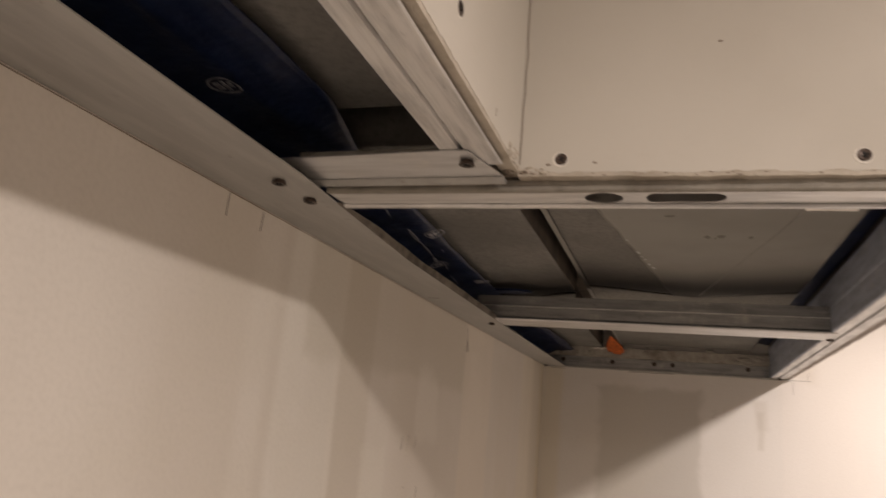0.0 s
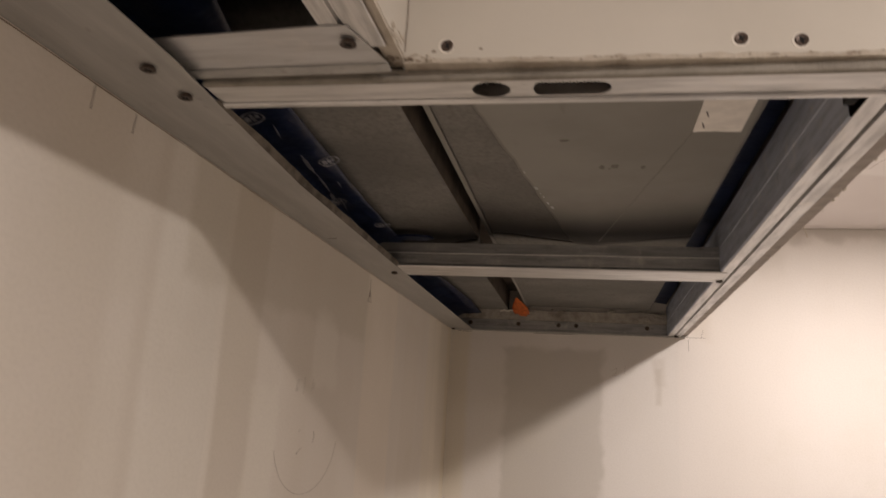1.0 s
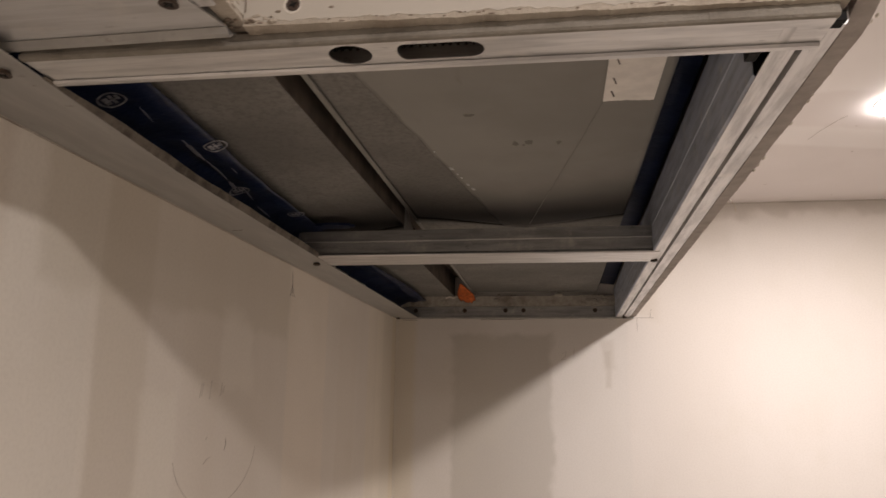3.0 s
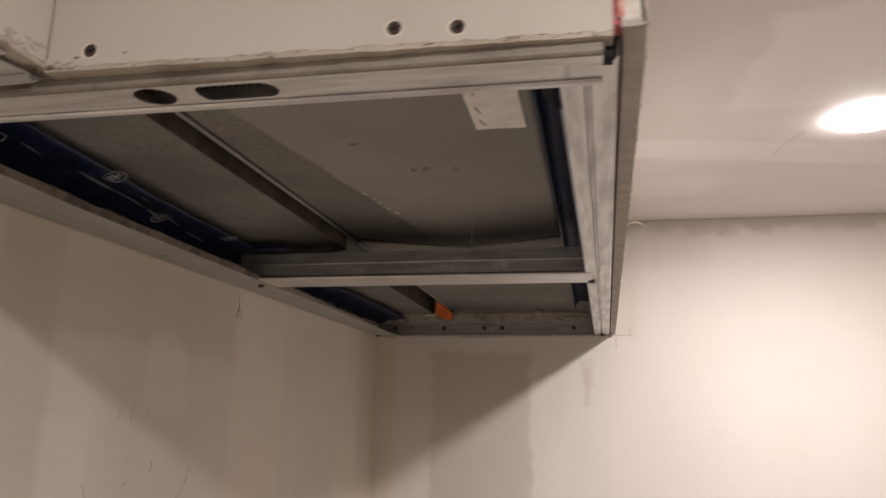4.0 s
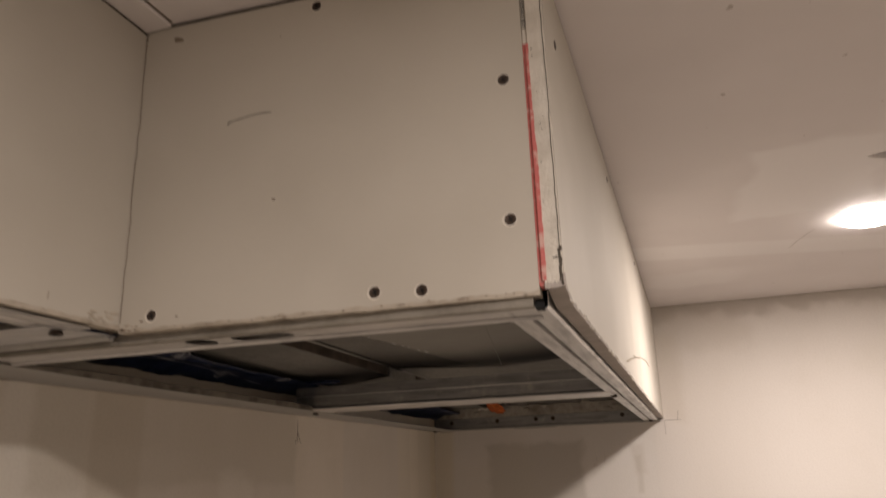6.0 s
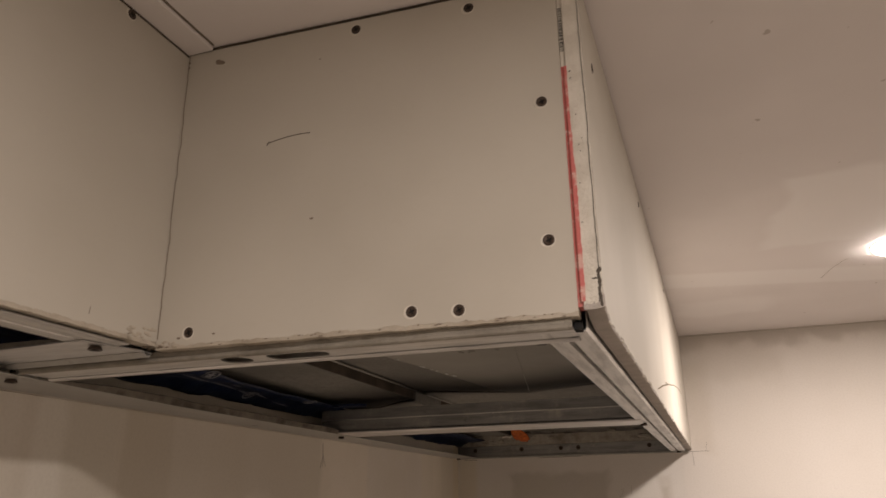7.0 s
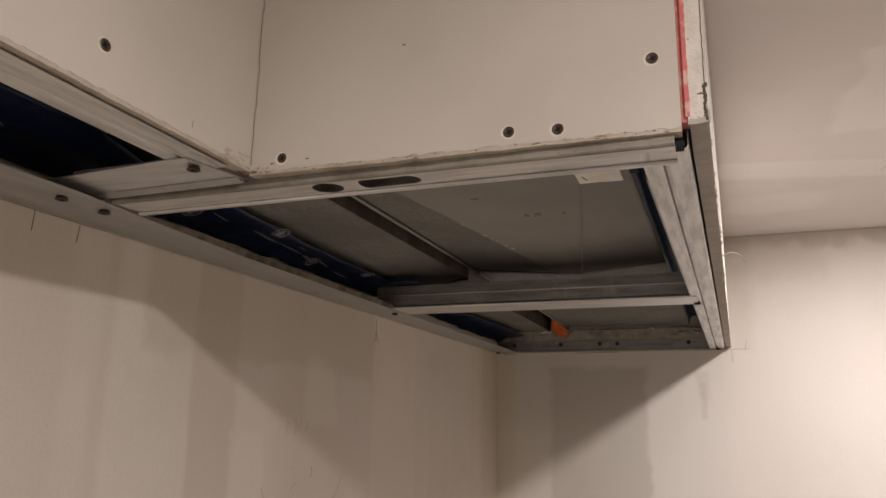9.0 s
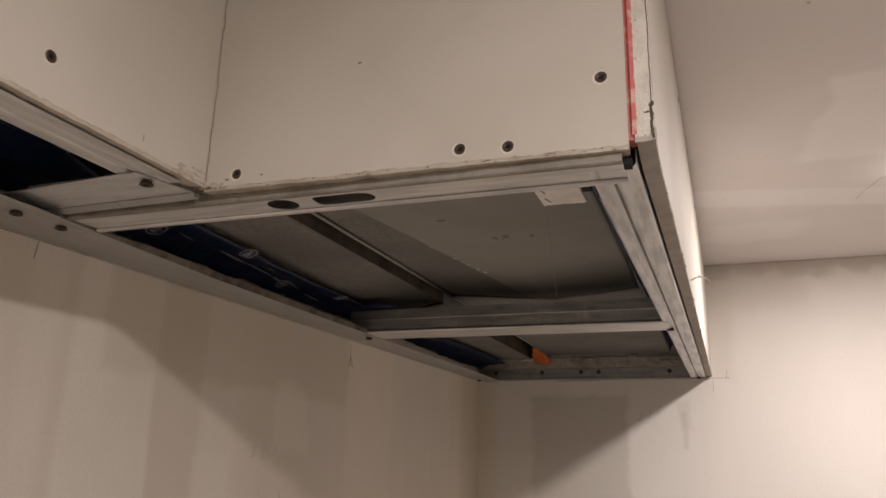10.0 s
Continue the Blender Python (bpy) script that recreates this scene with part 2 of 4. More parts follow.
def red_edge():
    """Factory edge paper: red print, worn down to white in places."""
    n = Nodes("worn_red_edge_paper", 0.65, 0.0, 0.25)
    wear = n.noise(90.0, 5.0, 0.7)
    colour = n.mix(n.ramp(wear, 0.48, 0.66), (0.56, 0.16, 0.15), (0.66, 0.44, 0.39))
    n.bump(wear, 0.4, 0.0006)
    return n.done(colour)


CEILING_WHITE, PAPER = plaster_paint(), board_paper()
CORE = gypsum("crumbled_gypsum_core", (0.53, 0.475, 0.40), (0.45, 0.40, 0.33), (0.22, 0.165, 0.115), 0.5)
CORE_DUSTY = gypsum("dusty_grey_gypsum", (0.50, 0.455, 0.42), (0.425, 0.385, 0.352), (0.24, 0.21, 0.188), 0.4)
EDGE_WHITE = gypsum("white_board_edge", (0.74, 0.70, 0.63), (0.64, 0.60, 0.53), (0.30, 0.26, 0.21), 0.25)
ZINC_X = zinc("galvanised_steel_across", (0.72, 0.71, 0.70), (0.52, 0.515, 0.51), 0.36, "x")
ZINC_Y = zinc("galvanised_steel_along", (0.70, 0.69, 0.68), (0.46, 0.455, 0.45), 0.38, "y")
ZINC_DULL = zinc("dull_galvanised_steel", (0.60, 0.61, 0.64), (0.44, 0.45, 0.475), 0.48, "y")
# darker, rougher copy of the steel, used on upright faces
ZINC_DARK_X = zinc("darker_galvanised_steel_across", (0.34, 0.34, 0.335), (0.23, 0.23, 0.228), 0.5, "x")
BAND = dusty_band()
WEB = zinc("bluish_dull_steel", (0.52, 0.57, 0.67), (0.38, 0.42, 0.50), 0.6, "y")
WEB_DUST_SHADE = gypsum("dust_and_shade_on_web", (0.31, 0.285, 0.245), (0.25, 0.23, 0.195), (0.13, 0.11, 0.09), 0.5)
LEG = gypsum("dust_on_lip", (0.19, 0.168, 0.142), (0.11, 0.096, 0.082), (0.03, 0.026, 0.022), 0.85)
PLATE = zinc("pale_dusty_plate", (0.60, 0.60, 0.60), (0.50, 0.495, 0.49), 0.5, "x")
DUCT, SHEET, FILM, RED = duct_board(), duct_sheet(), film_blue(), red_edge()
FILM_HIGHLIGHT = plain("film_crease_highlight", (0.30, 0.30, 0.34), 0.5)
BLACK = plain("black_phosphate_screw", (0.085, 0.062, 0.050), 0.45, 0.4)
SLOT = plain("screw_recess", (0.012, 0.011, 0.010), 0.7)
INK_WHITE = plain("white_print", (0.55, 0.55, 0.55), 0.5)
INK_FILM = plain("rubbed_white_print", (0.36, 0.36, 0.39), 0.5, 0.0, 0.6, 160.0)
LABEL = plain("cream_paper_label", (0.92, 0.875, 0.81), 0.7, 0.0, 0.12)
ORANGE = plain("orange_foam", (0.62, 0.15, 0.035), 0.75, 0.0, 0.45, 90.0)
PENCIL = plain("pencil_line", (0.17, 0.145, 0.125), 0.6)
MORTAR = gypsum("grey_mortar", (0.42, 0.39, 0.34), (0.30, 0.275, 0.24), (0.15, 0.12, 0.10), 0.6)
FAINT = plain("faint_pencil", (0.38, 0.33, 0.28), 0.7)
CRACK = plain("brown_joint_crack", (0.26, 0.21, 0.165), 0.9)
DARK_MARK = plain("dark_smudge", (0.10, 0.085, 0.07), 0.9)
INK_BLACK = plain("black_print", (0.05, 0.05, 0.05), 0.6)
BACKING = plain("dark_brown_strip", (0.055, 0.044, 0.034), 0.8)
GROOVE = plain("gap_shade_brown", (0.088, 0.069, 0.053), 0.9, 0.0, 0.45, 25.0)
SMUDGE_PENCIL = plain("rubbed_pencil", (0.585, 0.535, 0.475), 0.7)
LIGHT_PENCIL = plain("light_pencil", (0.46, 0.41, 0.355), 0.7)
OPENING_BLACK = plain("opening_black", (0.018, 0.018, 0.018), 0.9)
TRIM_WHITE = plain("white_lamp_rim", (0.8, 0.79, 0.77), 0.4)
WIRE = plain("frayed_paper_shred", (0.60, 0.53, 0.44), 0.8)
# floor tone is set for the bounce light it sends up
FLOOR = gypsum("unseen_floor_grey", (0.40, 0.375, 0.35), (0.33, 0.31, 0.285), (0.24, 0.22, 0.20), 0.3)
GLOW = glow("lamp_diffuser", (1.0, 0.9, 0.84), 62.0)


# ---- building blocks ----
def part(name, bm, material, parent=None, label="", m=None):
    """Links a bmesh as one mesh object under a thing or a part."""
    data = bpy.data.meshes.new(name)
    bmesh.ops.recalc_face_normals(bm, faces=bm.faces)
    bm.to_mesh(data)
    bm.free()
    for one in material if isinstance(material, (list, tuple)) else [material]:
        data.materials.append(one)
    ob = new(name, data)
    if m is not None:
        ob.matrix_world = m
    if parent is not None:
        ob.parent = parent
        ob.matrix_parent_inverse = Matrix.Identity(4)
    if label:
        ob["label"] = label
    return ob


def thing(name, label, category, group="", kind="", m=None):
    ob = new(name)
    ob.empty_display_size = 0.05
    if m is not None:
        ob.matrix_world = m
    return tagged(ob, label, category, group, kind)


def add_box(bm, x0, x1, y0, y1, z0, z1, index=0, bevel=0.0):
    made = bmesh.ops.create_cube(bm, size=1.0, matrix=Matrix.Translation(((x0 + x1) / 2, (y0 + y1) / 2, (z0 + z1) / 2)) @ Matrix.Diagonal((x1 - x0, y1 - y0, z1 - z0, 1)))
    faces = {f for v in made["verts"] for f in v.link_faces}
    for f in faces:
        f.material_index = index
    if bevel:
        bmesh.ops.bevel(bm, geom=list({e for f in faces for e in f.edges}), offset=bevel, segments=2, affect="EDGES", profile=0.5)


def box_mesh(x0, x1, y0, y1, z0, z1, bevel=0.0):
    bm = bmesh.new()
    add_box(bm, x0, x1, y0, y1, z0, z1, 0, bevel)
    return bm


def wavering(n, length, amp, seed, rate=40.0):
    """Offsets for an uneven edge, n + 1 of them."""
    out = []
    for i in range(n + 1):
        s = length * i / n
        a = noise.noise((s * rate, seed * 7.3, 0.0)) * 0.65 + noise.noise((s * rate * 4, seed * 3.1, 5.0)) * 0.35
        a += 0.5 * noise.noise((s * rate * 14, seed * 1.7, 9.0)) * (0.4 + abs(noise.noise((s * rate, 2.0, seed))))
        out.append(amp * a)
    return out


def slab(bm, outline, lift, plane="xz", index=0):
    """An outline in a plane made into a slab; lift is its depth along the third axis (from, to)."""
    def spot(a, b, c):
        return {"xz": (a, c, b), "yz": (c, a, b), "xy": (a, b, c)}[plane]
    front = [bm.verts.new(spot(a, b, lift[0])) for a, b in outline]
    back = [bm.verts.new(spot(a, b, lift[1])) for a, b in outline]
    faces = [bm.faces.new(front), bm.faces.new(back[::-1])]
    for i in range(len(outline)):
        j = (i + 1) % len(outline)
        faces.append(bm.faces.new((front[j], front[i], back[i], back[j])))
    for f in faces:
        f.material_index = index
    return faces


def ragged_strip(bm, length, z_low, z_high, y0, y1, amp, seed, low=True, index=0, rate=40.0):
    """A board strip along x whose lower edge is torn."""
    n = max(12, int(length / 0.0018))
    wave = wavering(n, length, amp, seed, rate)
    edge = [(length * i / n, z_low + wave[i]) for i in range(n + 1)]
    outline = edge + [(length, z_high), (0, z_high)]
    slab(bm, outline, (y0, y1), "xz", index)


def channel(bm, pts, thick, length, index=0):
    """A bent sheet: the section pts (y, z) runs along x."""
    n = len(pts)
    off = []
    for i, (a, b) in enumerate(pts):
        d = Vector((0, 0))
        for p, q in ((i - 1, i), (i, i + 1)):
            if p >= 0 and q < n:
                s = Vector(pts[q]) - Vector(pts[p])
                d += Vector((-s.y, s.x)).normalized()
        d.normalize()
        off.append((a + d.x * thick, b + d.y * thick))
    loop = list(pts) + off[::-1]
    slab_faces = []
    near = [bm.verts.new((0, a, b)) for a, b in loop]
    far = [bm.verts.new((length, a, b)) for a, b in loop]
    m = len(loop)
    for i in range(m):
        j = (i + 1) % m
        slab_faces.append(bm.faces.new((near[i], near[j], far[j], far[i])))
    for i in range(n - 1):
        a, b, c, d = i, i + 1, m - 2 - i, m - 1 - i
        slab_faces.append(bm.faces.new((near[a], near[d], near[c], near[b])))
        slab_faces.append(bm.faces.new((far[a], far[b], far[c], far[d])))
    for f in slab_faces:
        f.material_index = index


def pierced(bm, outline, holes, z0, z1):
    """A flat plate in x, y with holes through it."""
    before = set(bm.verts)
    edges, loops = [], []
    for ring in [outline] + holes:
        vs = [bm.verts.new((a, b, z0)) for a, b in ring]
        loops.append(vs)
        edges += [bm.edges.new((vs[i], vs[(i + 1) % len(vs)])) for i in range(len(vs))]
    made = bmesh.ops.triangle_fill(bm, use_beauty=True, use_dissolve=False, edges=edges)
    faces = [g for g in made["geom"] if isinstance(g, bmesh.types.BMFace)]
    up = bmesh.ops.extrude_face_region(bm, geom=faces)
    bmesh.ops.translate(bm, vec=(0, 0, z1 - z0), verts=[g for g in up["geom"] if isinstance(g, bmesh.types.BMVert)])


def ring_of(cx, cy, rx, ry, n=28):
    return [(cx + rx * math.cos(2 * math.pi * i / n), cy + ry * math.sin(2 * math.pi * i / n)) for i in range(n)]


def pill(x0, x1, cy, r, n=10):
    pts = [(x1 - r + r * math.sin(math.pi * i / n), cy - r * math.cos(math.pi * i / n)) for i in range(n + 1)]
    return pts + [(x0 + 0.5 * r - 0.5 * r * math.sin(math.pi * i / n), cy + r * math.cos(math.pi * i / n)) for i in range(n + 1)]


def lathe(bm, profile, n=20, index=0, m=Matrix.Identity(4)):
    """Turns a profile (r, z) about z."""
    rings = []
    for r, z in profile:
        if r < 1e-6:
            rings.append([bm.verts.new(m @ Vector((0, 0, z)))])
        else:
            rings.append([bm.verts.new(m @ Vector((r * math.cos(2 * math.pi * i / n), r * math.sin(2 * math.pi * i / n), z))) for i in range(n)])
    for a, b in zip(rings, rings[1:]):
        for i in range(n):
            j = (i + 1) % n
            quad = [a[i % len(a)], a[j % len(a)], b[j % len(b)], b[i % len(b)]]
            quad = list(dict.fromkeys(quad))
            if len(quad) > 2:
                bm.faces.new(quad).material_index = index


def screw_mesh(ring=True, size=1.0):
    """A black drywall screw: a countersunk head with a cross recess, in a lip of pushed-up paper; its head looks along +z."""
    bm = bmesh.new()
    lathe(bm, [(0.0017, -0.008), (0.0020, -0.003), (0.0042, -0.0002), (0.0043, 0.0003), (0.0036, 0.0007), (0.0022, 0.0004), (0.0, -0.0002)], 20, 0)
    for turn in (0.4, 0.4 + math.pi / 2):
        m = Matrix.Rotation(turn, 4, "Z")
        made = bmesh.ops.create_cube(bm, size=1.0, matrix=m @ Matrix.Translation((0, 0, 0.0004)) @ Matrix.Diagonal((0.0046, 0.0010, 0.0007, 1)))
        for f in {f for v in made["verts"] for f in v.link_faces}:
            f.material_index = 1
    if ring:
        lathe(bm, [(0.0034, -0.0002), (0.0046, 0.0002), (0.0053, 0.0002), (0.0059, -0.0003)], 22, 2, pose(-0.0008, -0.0004, 0))
    else:
        for v in bm.verts:
            if v.co.z > -0.001:
                v.co.z += 0.0026
        lathe(bm, [(0.0026, -0.001), (0.0030, 0.0010), (0.0042, 0.0025)], 20, 0)
    bmesh.ops.scale(bm, vec=(size, size, 1.0), verts=bm.verts)
    data = bpy.data.meshes.new("screw")
    bmesh.ops.recalc_face_normals(bm, faces=bm.faces)
    bm.to_mesh(data)
    bm.free()
    for one in (BLACK, SLOT, EDGE_WHITE):
        data.materials.append(one)
    return data


BOARD_SCREW, RAIL_SCREW = screw_mesh(True), screw_mesh(False, 1.3)


def screw(parent, m, data):
    ob = new("screw", data)
    ob.parent = parent
    ob.matrix_parent_inverse = Matrix.Identity(4)
    ob.matrix_basis = m
    return ob


def ribbon(bm, pts, width, lift, index=0):
    """A thin line of flat pieces through 3D points; lift is the surface's normal times its height."""
    up = Vector(lift)
    for a, b in zip(pts, pts[1:]):
        a, b = Vector(a), Vector(b)
        side = (b - a).cross(up).normalized() * width / 2
        along = (b - a).normalized() * width * 0.3
        quad = [a - side - along, b - side + along, b + side + along, a + side - along]
        low = [bm.verts.new(p) for p in quad]
        top = [bm.verts.new(p + up) for p in quad]
        bm.faces.new(top).material_index = index
        for i in range(4):
            bm.faces.new((low[i], low[(i + 1) % 4], top[(i + 1) % 4], top[i])).material_index = index


# ---- the room ----
ROOM_X, ROOM_Y0, ROOM_Y1 = 1.95, -2.3, 2.0
SMALL = ("dent", "crumbs", "torn_edge", "torn_fringe", "scuffs", "paper_fleck", "lump", "bar_print", "end_scuff", "stain", "print_mark", "pencil_tick")


def setting(name, bm, material, label, category):
    return tagged(part(name, bm, material), label, category, "", "structure")


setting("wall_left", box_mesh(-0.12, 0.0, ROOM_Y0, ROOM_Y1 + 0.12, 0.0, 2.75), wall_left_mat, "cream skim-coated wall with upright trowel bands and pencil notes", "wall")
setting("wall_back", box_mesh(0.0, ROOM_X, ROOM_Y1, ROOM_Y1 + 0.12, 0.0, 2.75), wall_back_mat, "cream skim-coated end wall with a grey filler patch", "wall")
# unseen walls and floor, added to close the room and bounce light
setting("wall_right", box_mesh(ROOM_X, ROOM_X + 0.12, ROOM_Y0, ROOM_Y1 + 0.12, 0.0, 2.75), wall_left_mat, "assumed cream wall out of view, facing the dropped box", "wall")
setting("wall_front", box_mesh(0.0, ROOM_X, ROOM_Y0 - 0.12, ROOM_Y0, 0.0, 2.75), wall_left_mat, "assumed cream wall out of view, closing the room", "wall")
setting("floor", box_mesh(-0.12, ROOM_X + 0.12, ROOM_Y0 - 0.12, ROOM_Y1 + 0.12, -0.1, 0.0), FLOOR, "assumed grey floor, out of view, returning bounce light", "floor")
bm = bmesh.new()
gash = [(0.930, 1.094), (0.945, 1.086), (0.965, 1.083), (0.99, 1.085), (1.01, 1.092), (1.022, 1.103), (1.008, 1.115), (0.985, 1.118), (0.962, 1.113), (0.944, 1.104)]
pierced(bm, [(0.0, ROOM_Y0), (ROOM_X, ROOM_Y0), (ROOM_X, ROOM_Y1), (0.0, ROOM_Y1)], [gash], CEIL, CEIL + 0.0125)
add_box(bm, 0.0, ROOM_X, ROOM_Y0, ROOM_Y1, CEIL + 0.04, CEIL + 0.15)
setting("ceiling", bm, CEILING_WHITE, "white filled plasterboard ceiling with a ragged cut-out", "ceiling")

# ---- recessed ceiling lamps ----
bm = bmesh.new()
lathe(bm, [(0.0572, -0.001), (0.0574, -0.0016), (0.0580, -0.0018), (0.0588, -0.0012), (0.0592, 0.0)], 40)
lamp = thing("downlight", "round white recessed ceiling lamp, switched on", "ceiling lamp", "ceiling lamps", "", pose(*LAMPS[0], CEIL))
part("rim", bm, TRIM_WHITE, lamp, "thin white rim")
bm = bmesh.new()
lathe(bm, [(0.0573, -0.0010), (0.055, -0.0050), (0.047, -0.0085), (0.024, -0.0100), (0.0, -0.0104)], 40)
part("diffuser", bm, GLOW, lamp, "glowing warm white diffuser")
for lx, ly in LAMPS[1:]:
    copy_thing(lamp, pose(lx, ly, CEIL))


# ---- the dropped plasterboard box ----
# Frames of the three faces: x runs along the board, y goes into it.
def face_frame(x, y, turn):
    return pose(x, y, 0, 0, 0, turn)


FRONT = face_frame(0.230, 0.511, 1.8)
SIDE = face_frame(0.5865, 0.5215, 89.3)
NARROW = face_frame(0.230, -0.80, 90.0)
ON_FACE = pose(0, 0, 0, 90)      # a screw's head looks out of the board
TOP = CEIL - 0.003


def broken_corner(bm):
    """The lower corner at the board's start is broken away on a slope."""
    for v in bm.verts:
        if v.co.x < 0.036 and v.co.z < 2.33:
            v.co.z += 0.0085 * (1 - v.co.x / 0.036) ** 1.3


def board(label, m, length, z_low, seed, screws, amp=0.0022, dusty=False):
    """A plasterboard panel: gypsum core, paper with a torn lower edge, screws."""
    ob = thing("plasterboard_panel", label, "plasterboard", "boards of the dropped box", "", m)
    bm = bmesh.new()
    ragged_strip(bm, length, z_low, TOP, 0.0003, 0.0125, amp * (0.3 if dusty else 0.5), seed, rate=22.0 if dusty else 60.0)
    if dusty:
        broken_corner(bm)
    part("gypsum_core", bm, CORE_DUSTY if dusty else CORE, ob, "crumbling brownish gypsum edge")
    bm = bmesh.new()
    ragged_strip(bm, length, z_low + 0.0030, TOP, 0.0, 0.0003, amp * 1.15, seed + 3.7, rate=125.0)
    if dusty:
        broken_corner(bm)
    part("face_paper", bm, PAPER, ob, "cream facing paper with a torn lower edge")
    for a, z in screws:
        screw(ob, pose(a, 0, z) @ ON_FACE, BOARD_SCREW)
    return ob


front = board("cream plasterboard end panel with black screws and a torn edge", FRONT, 0.339, 2.3090, 1.0,
              [(0.030, 2.3215), (0.2190, 2.3222), (0.2550, 2.3203), (0.322, 2.3655), (0.323, 2.4765), (0.168, 2.5755), (0.268, 2.5740)])
side = board("cream plasterboard side panel with a dusty grey lower edge", SIDE, 1.4785, 2.3060, 2.0,
             [(0.05, 2.528), (0.45, 2.56), (0.9, 2.56)], 0.0046, True)
narrow = board("cream plasterboard panel of the narrow box, scuffed lower corner", NARROW, 1.3234, 2.3125, 3.0,
               [(1.152, 2.3450), (1.237, 2.5785), (0.75, 2.35), (0.5, 2.575)], 0.0018)

# factory edge of the front panel: red print, a white stretch with a bar print above it
bm = bmesh.new()
n = 60
wave = wavering(n, 0.18, 0.0022, 9.0, 70.0)
outline = [(0.3392, 2.3150), (0.3392, 2.503)] + [(0.3436 + wave[i], 2.503 - 0.1880 * i / n) for i in range(n + 1)]
slab(bm, outline, (-0.0004, 0.0125), "xz")
part("red_edge_paper", bm, RED, front, "worn red printed edge paper")
bm = bmesh.new()
add_box(bm, 0.3392, 0.3432, 0.0, 0.0125, 2.5032, TOP, 0, 0.0008)
part("edge_paper", bm, EDGE_WHITE, front, "white edge paper")
bm = bmesh.new()
z = 2.517
random.seed(4)
while z < 2.556:
    h = random.choice((0.0005, 0.0008, 0.0012))
    add_box(bm, 0.3396, 0.3426, -0.0003, 0.0003, z, z + h)
    z += h + random.choice((0.0006, 0.001, 0.0015))
part("bar_print", bm, INK_BLACK, front, "black bar print")
# cracked joint in the inner corner and scuffs beside it
bm = bmesh.new()
w = wavering(60, 0.27, 0.0028, 12.0, 16.0)
ribbon(bm, [(0.0008 + abs(w[i]), -0.0001, 2.318 + 0.267 * i / 60) for i in range(61)], 0.0006, (0, -0.0003, 0))
for z in (2.5765, 2.571):
    lathe(bm, [(0.0012, 0.0), (0.0, 0.0004)], 7, 0, pose(0.0016, 0, z) @ ON_FACE)
part("joint_crack", bm, CRACK, front, "fine dark crack in the corner joint")
bm = bmesh.new()
ribbon(bm, [(0.089 + 0.04 * s, -0.0001, 2.4795 + 0.004 * math.sin(s * 2.0)) for s in [i / 12 for i in range(13)]], 0.0006, (0, -0.0004, 0))
ribbon(bm, [(0.089, -0.0001, 2.4775), (0.091, -0.0001, 2.4812)], 0.0006, (0, -0.0004, 0))
part("scratch", bm, PENCIL, front, "short curved pencil scratch")
bm = bmesh.new()
for a, z, r in ((0.134, 2.406, 0.0011), (0.021, 2.3175, 0.0012), (0.053, 2.3188, 0.0010), (0.135, 2.553, 0.0006), (0.034, 2.5705, 0.0028), (0.0365, 2.5695, 0.0020), (0.032, 2.5725, 0.0016)):
    lathe(bm, [(r, 0.0), (r * 0.9, 0.0003), (0.0, 0.0004)], 8, 0, pose(a, 0, z) @ ON_FACE @ Matrix.Diagonal((1.6, 0.8, 1, 1)))
part("dent", bm, CRACK, front, "small dents and specks")
# broken corner of the front panel where the two boxes meet
bm = bmesh.new()
random.seed(11)
for i in range(26):
    s = random.uniform(0.0007, 0.0022)
    a, z = random.uniform(-0.003, 0.022), 2.3125 + random.uniform(-0.001, 0.003)
    bmesh.ops.create_icosphere(bm, subdivisions=1, radius=s, matrix=Matrix.Translation((a, random.uniform(-0.001, 0.004), z)) @ Matrix.Diagonal((1.5, 1, 0.8, 1)))
part("crumbs", bm, CORE, front, "crumbled gypsum at the corner")
bm = bmesh.new()
random.seed(19)
for i in range(14):
    bmesh.ops.create_icosphere(bm, subdivisions=1, radius=random.uniform(0.0006, 0.0016), matrix=Matrix.Translation((random.uniform(-0.012, 0.006), random.uniform(-0.004, 0.008), 2.3118 + random.uniform(-0.0008, 0.001))) @ Matrix.Diagonal((1.6, 1.2, 0.6, 1)))
part("crumbs", bm, CRACK, front, "rust brown crumbs at the corner")

bm = bmesh.new()
random.seed(41)
for i in range(26):
    a = random.choice((random.uniform(0.0, 0.335), random.uniform(0.07, 0.20), random.uniform(0.28, 0.336)))
    r = random.uniform(0.0004, 0.0009)
    lathe(bm, [(r, 0.0), (r * 0.7, 0.0003), (0.0, 0.0004)], 7, 0, pose(a, 0.0002, 2.3108 + random.uniform(-0.0015, 0.0014)) @ ON_FACE @ Matrix.Diagonal((random.uniform(1.0, 3.0), 0.7, 1, 1)))
part("torn_edge", bm, CRACK, front, "brown torn spots along the lower edge")

# the side panel's front end stands beside the red edge
bm = bmesh.new()
n = 60
wave = wavering(n, 0.25, 0.0007, 21.0, 60.0)
outline = [(-0.0135, 2.3140), (-0.0135, TOP)] + [(0.0 - 0.0007 + wave[i], TOP - (TOP - 2.3140) * i / n) for i in range(n + 1)]
slab(bm, [(a, b) for a, b in outline], (0.5195, 0.5215), "xz")
ob = part("end_paper", bm, EDGE_WHITE, None, "", Matrix.Translation((0.5867, 0, 0)))
ob.parent, ob.matrix_parent_inverse = side, SIDE.inverted()
ob["label"] = "white paper-wrapped end of the panel"
bm = bmesh.new()
n = 110
w = wavering(n, 0.188, 0.0011, 33.0, 60.0)
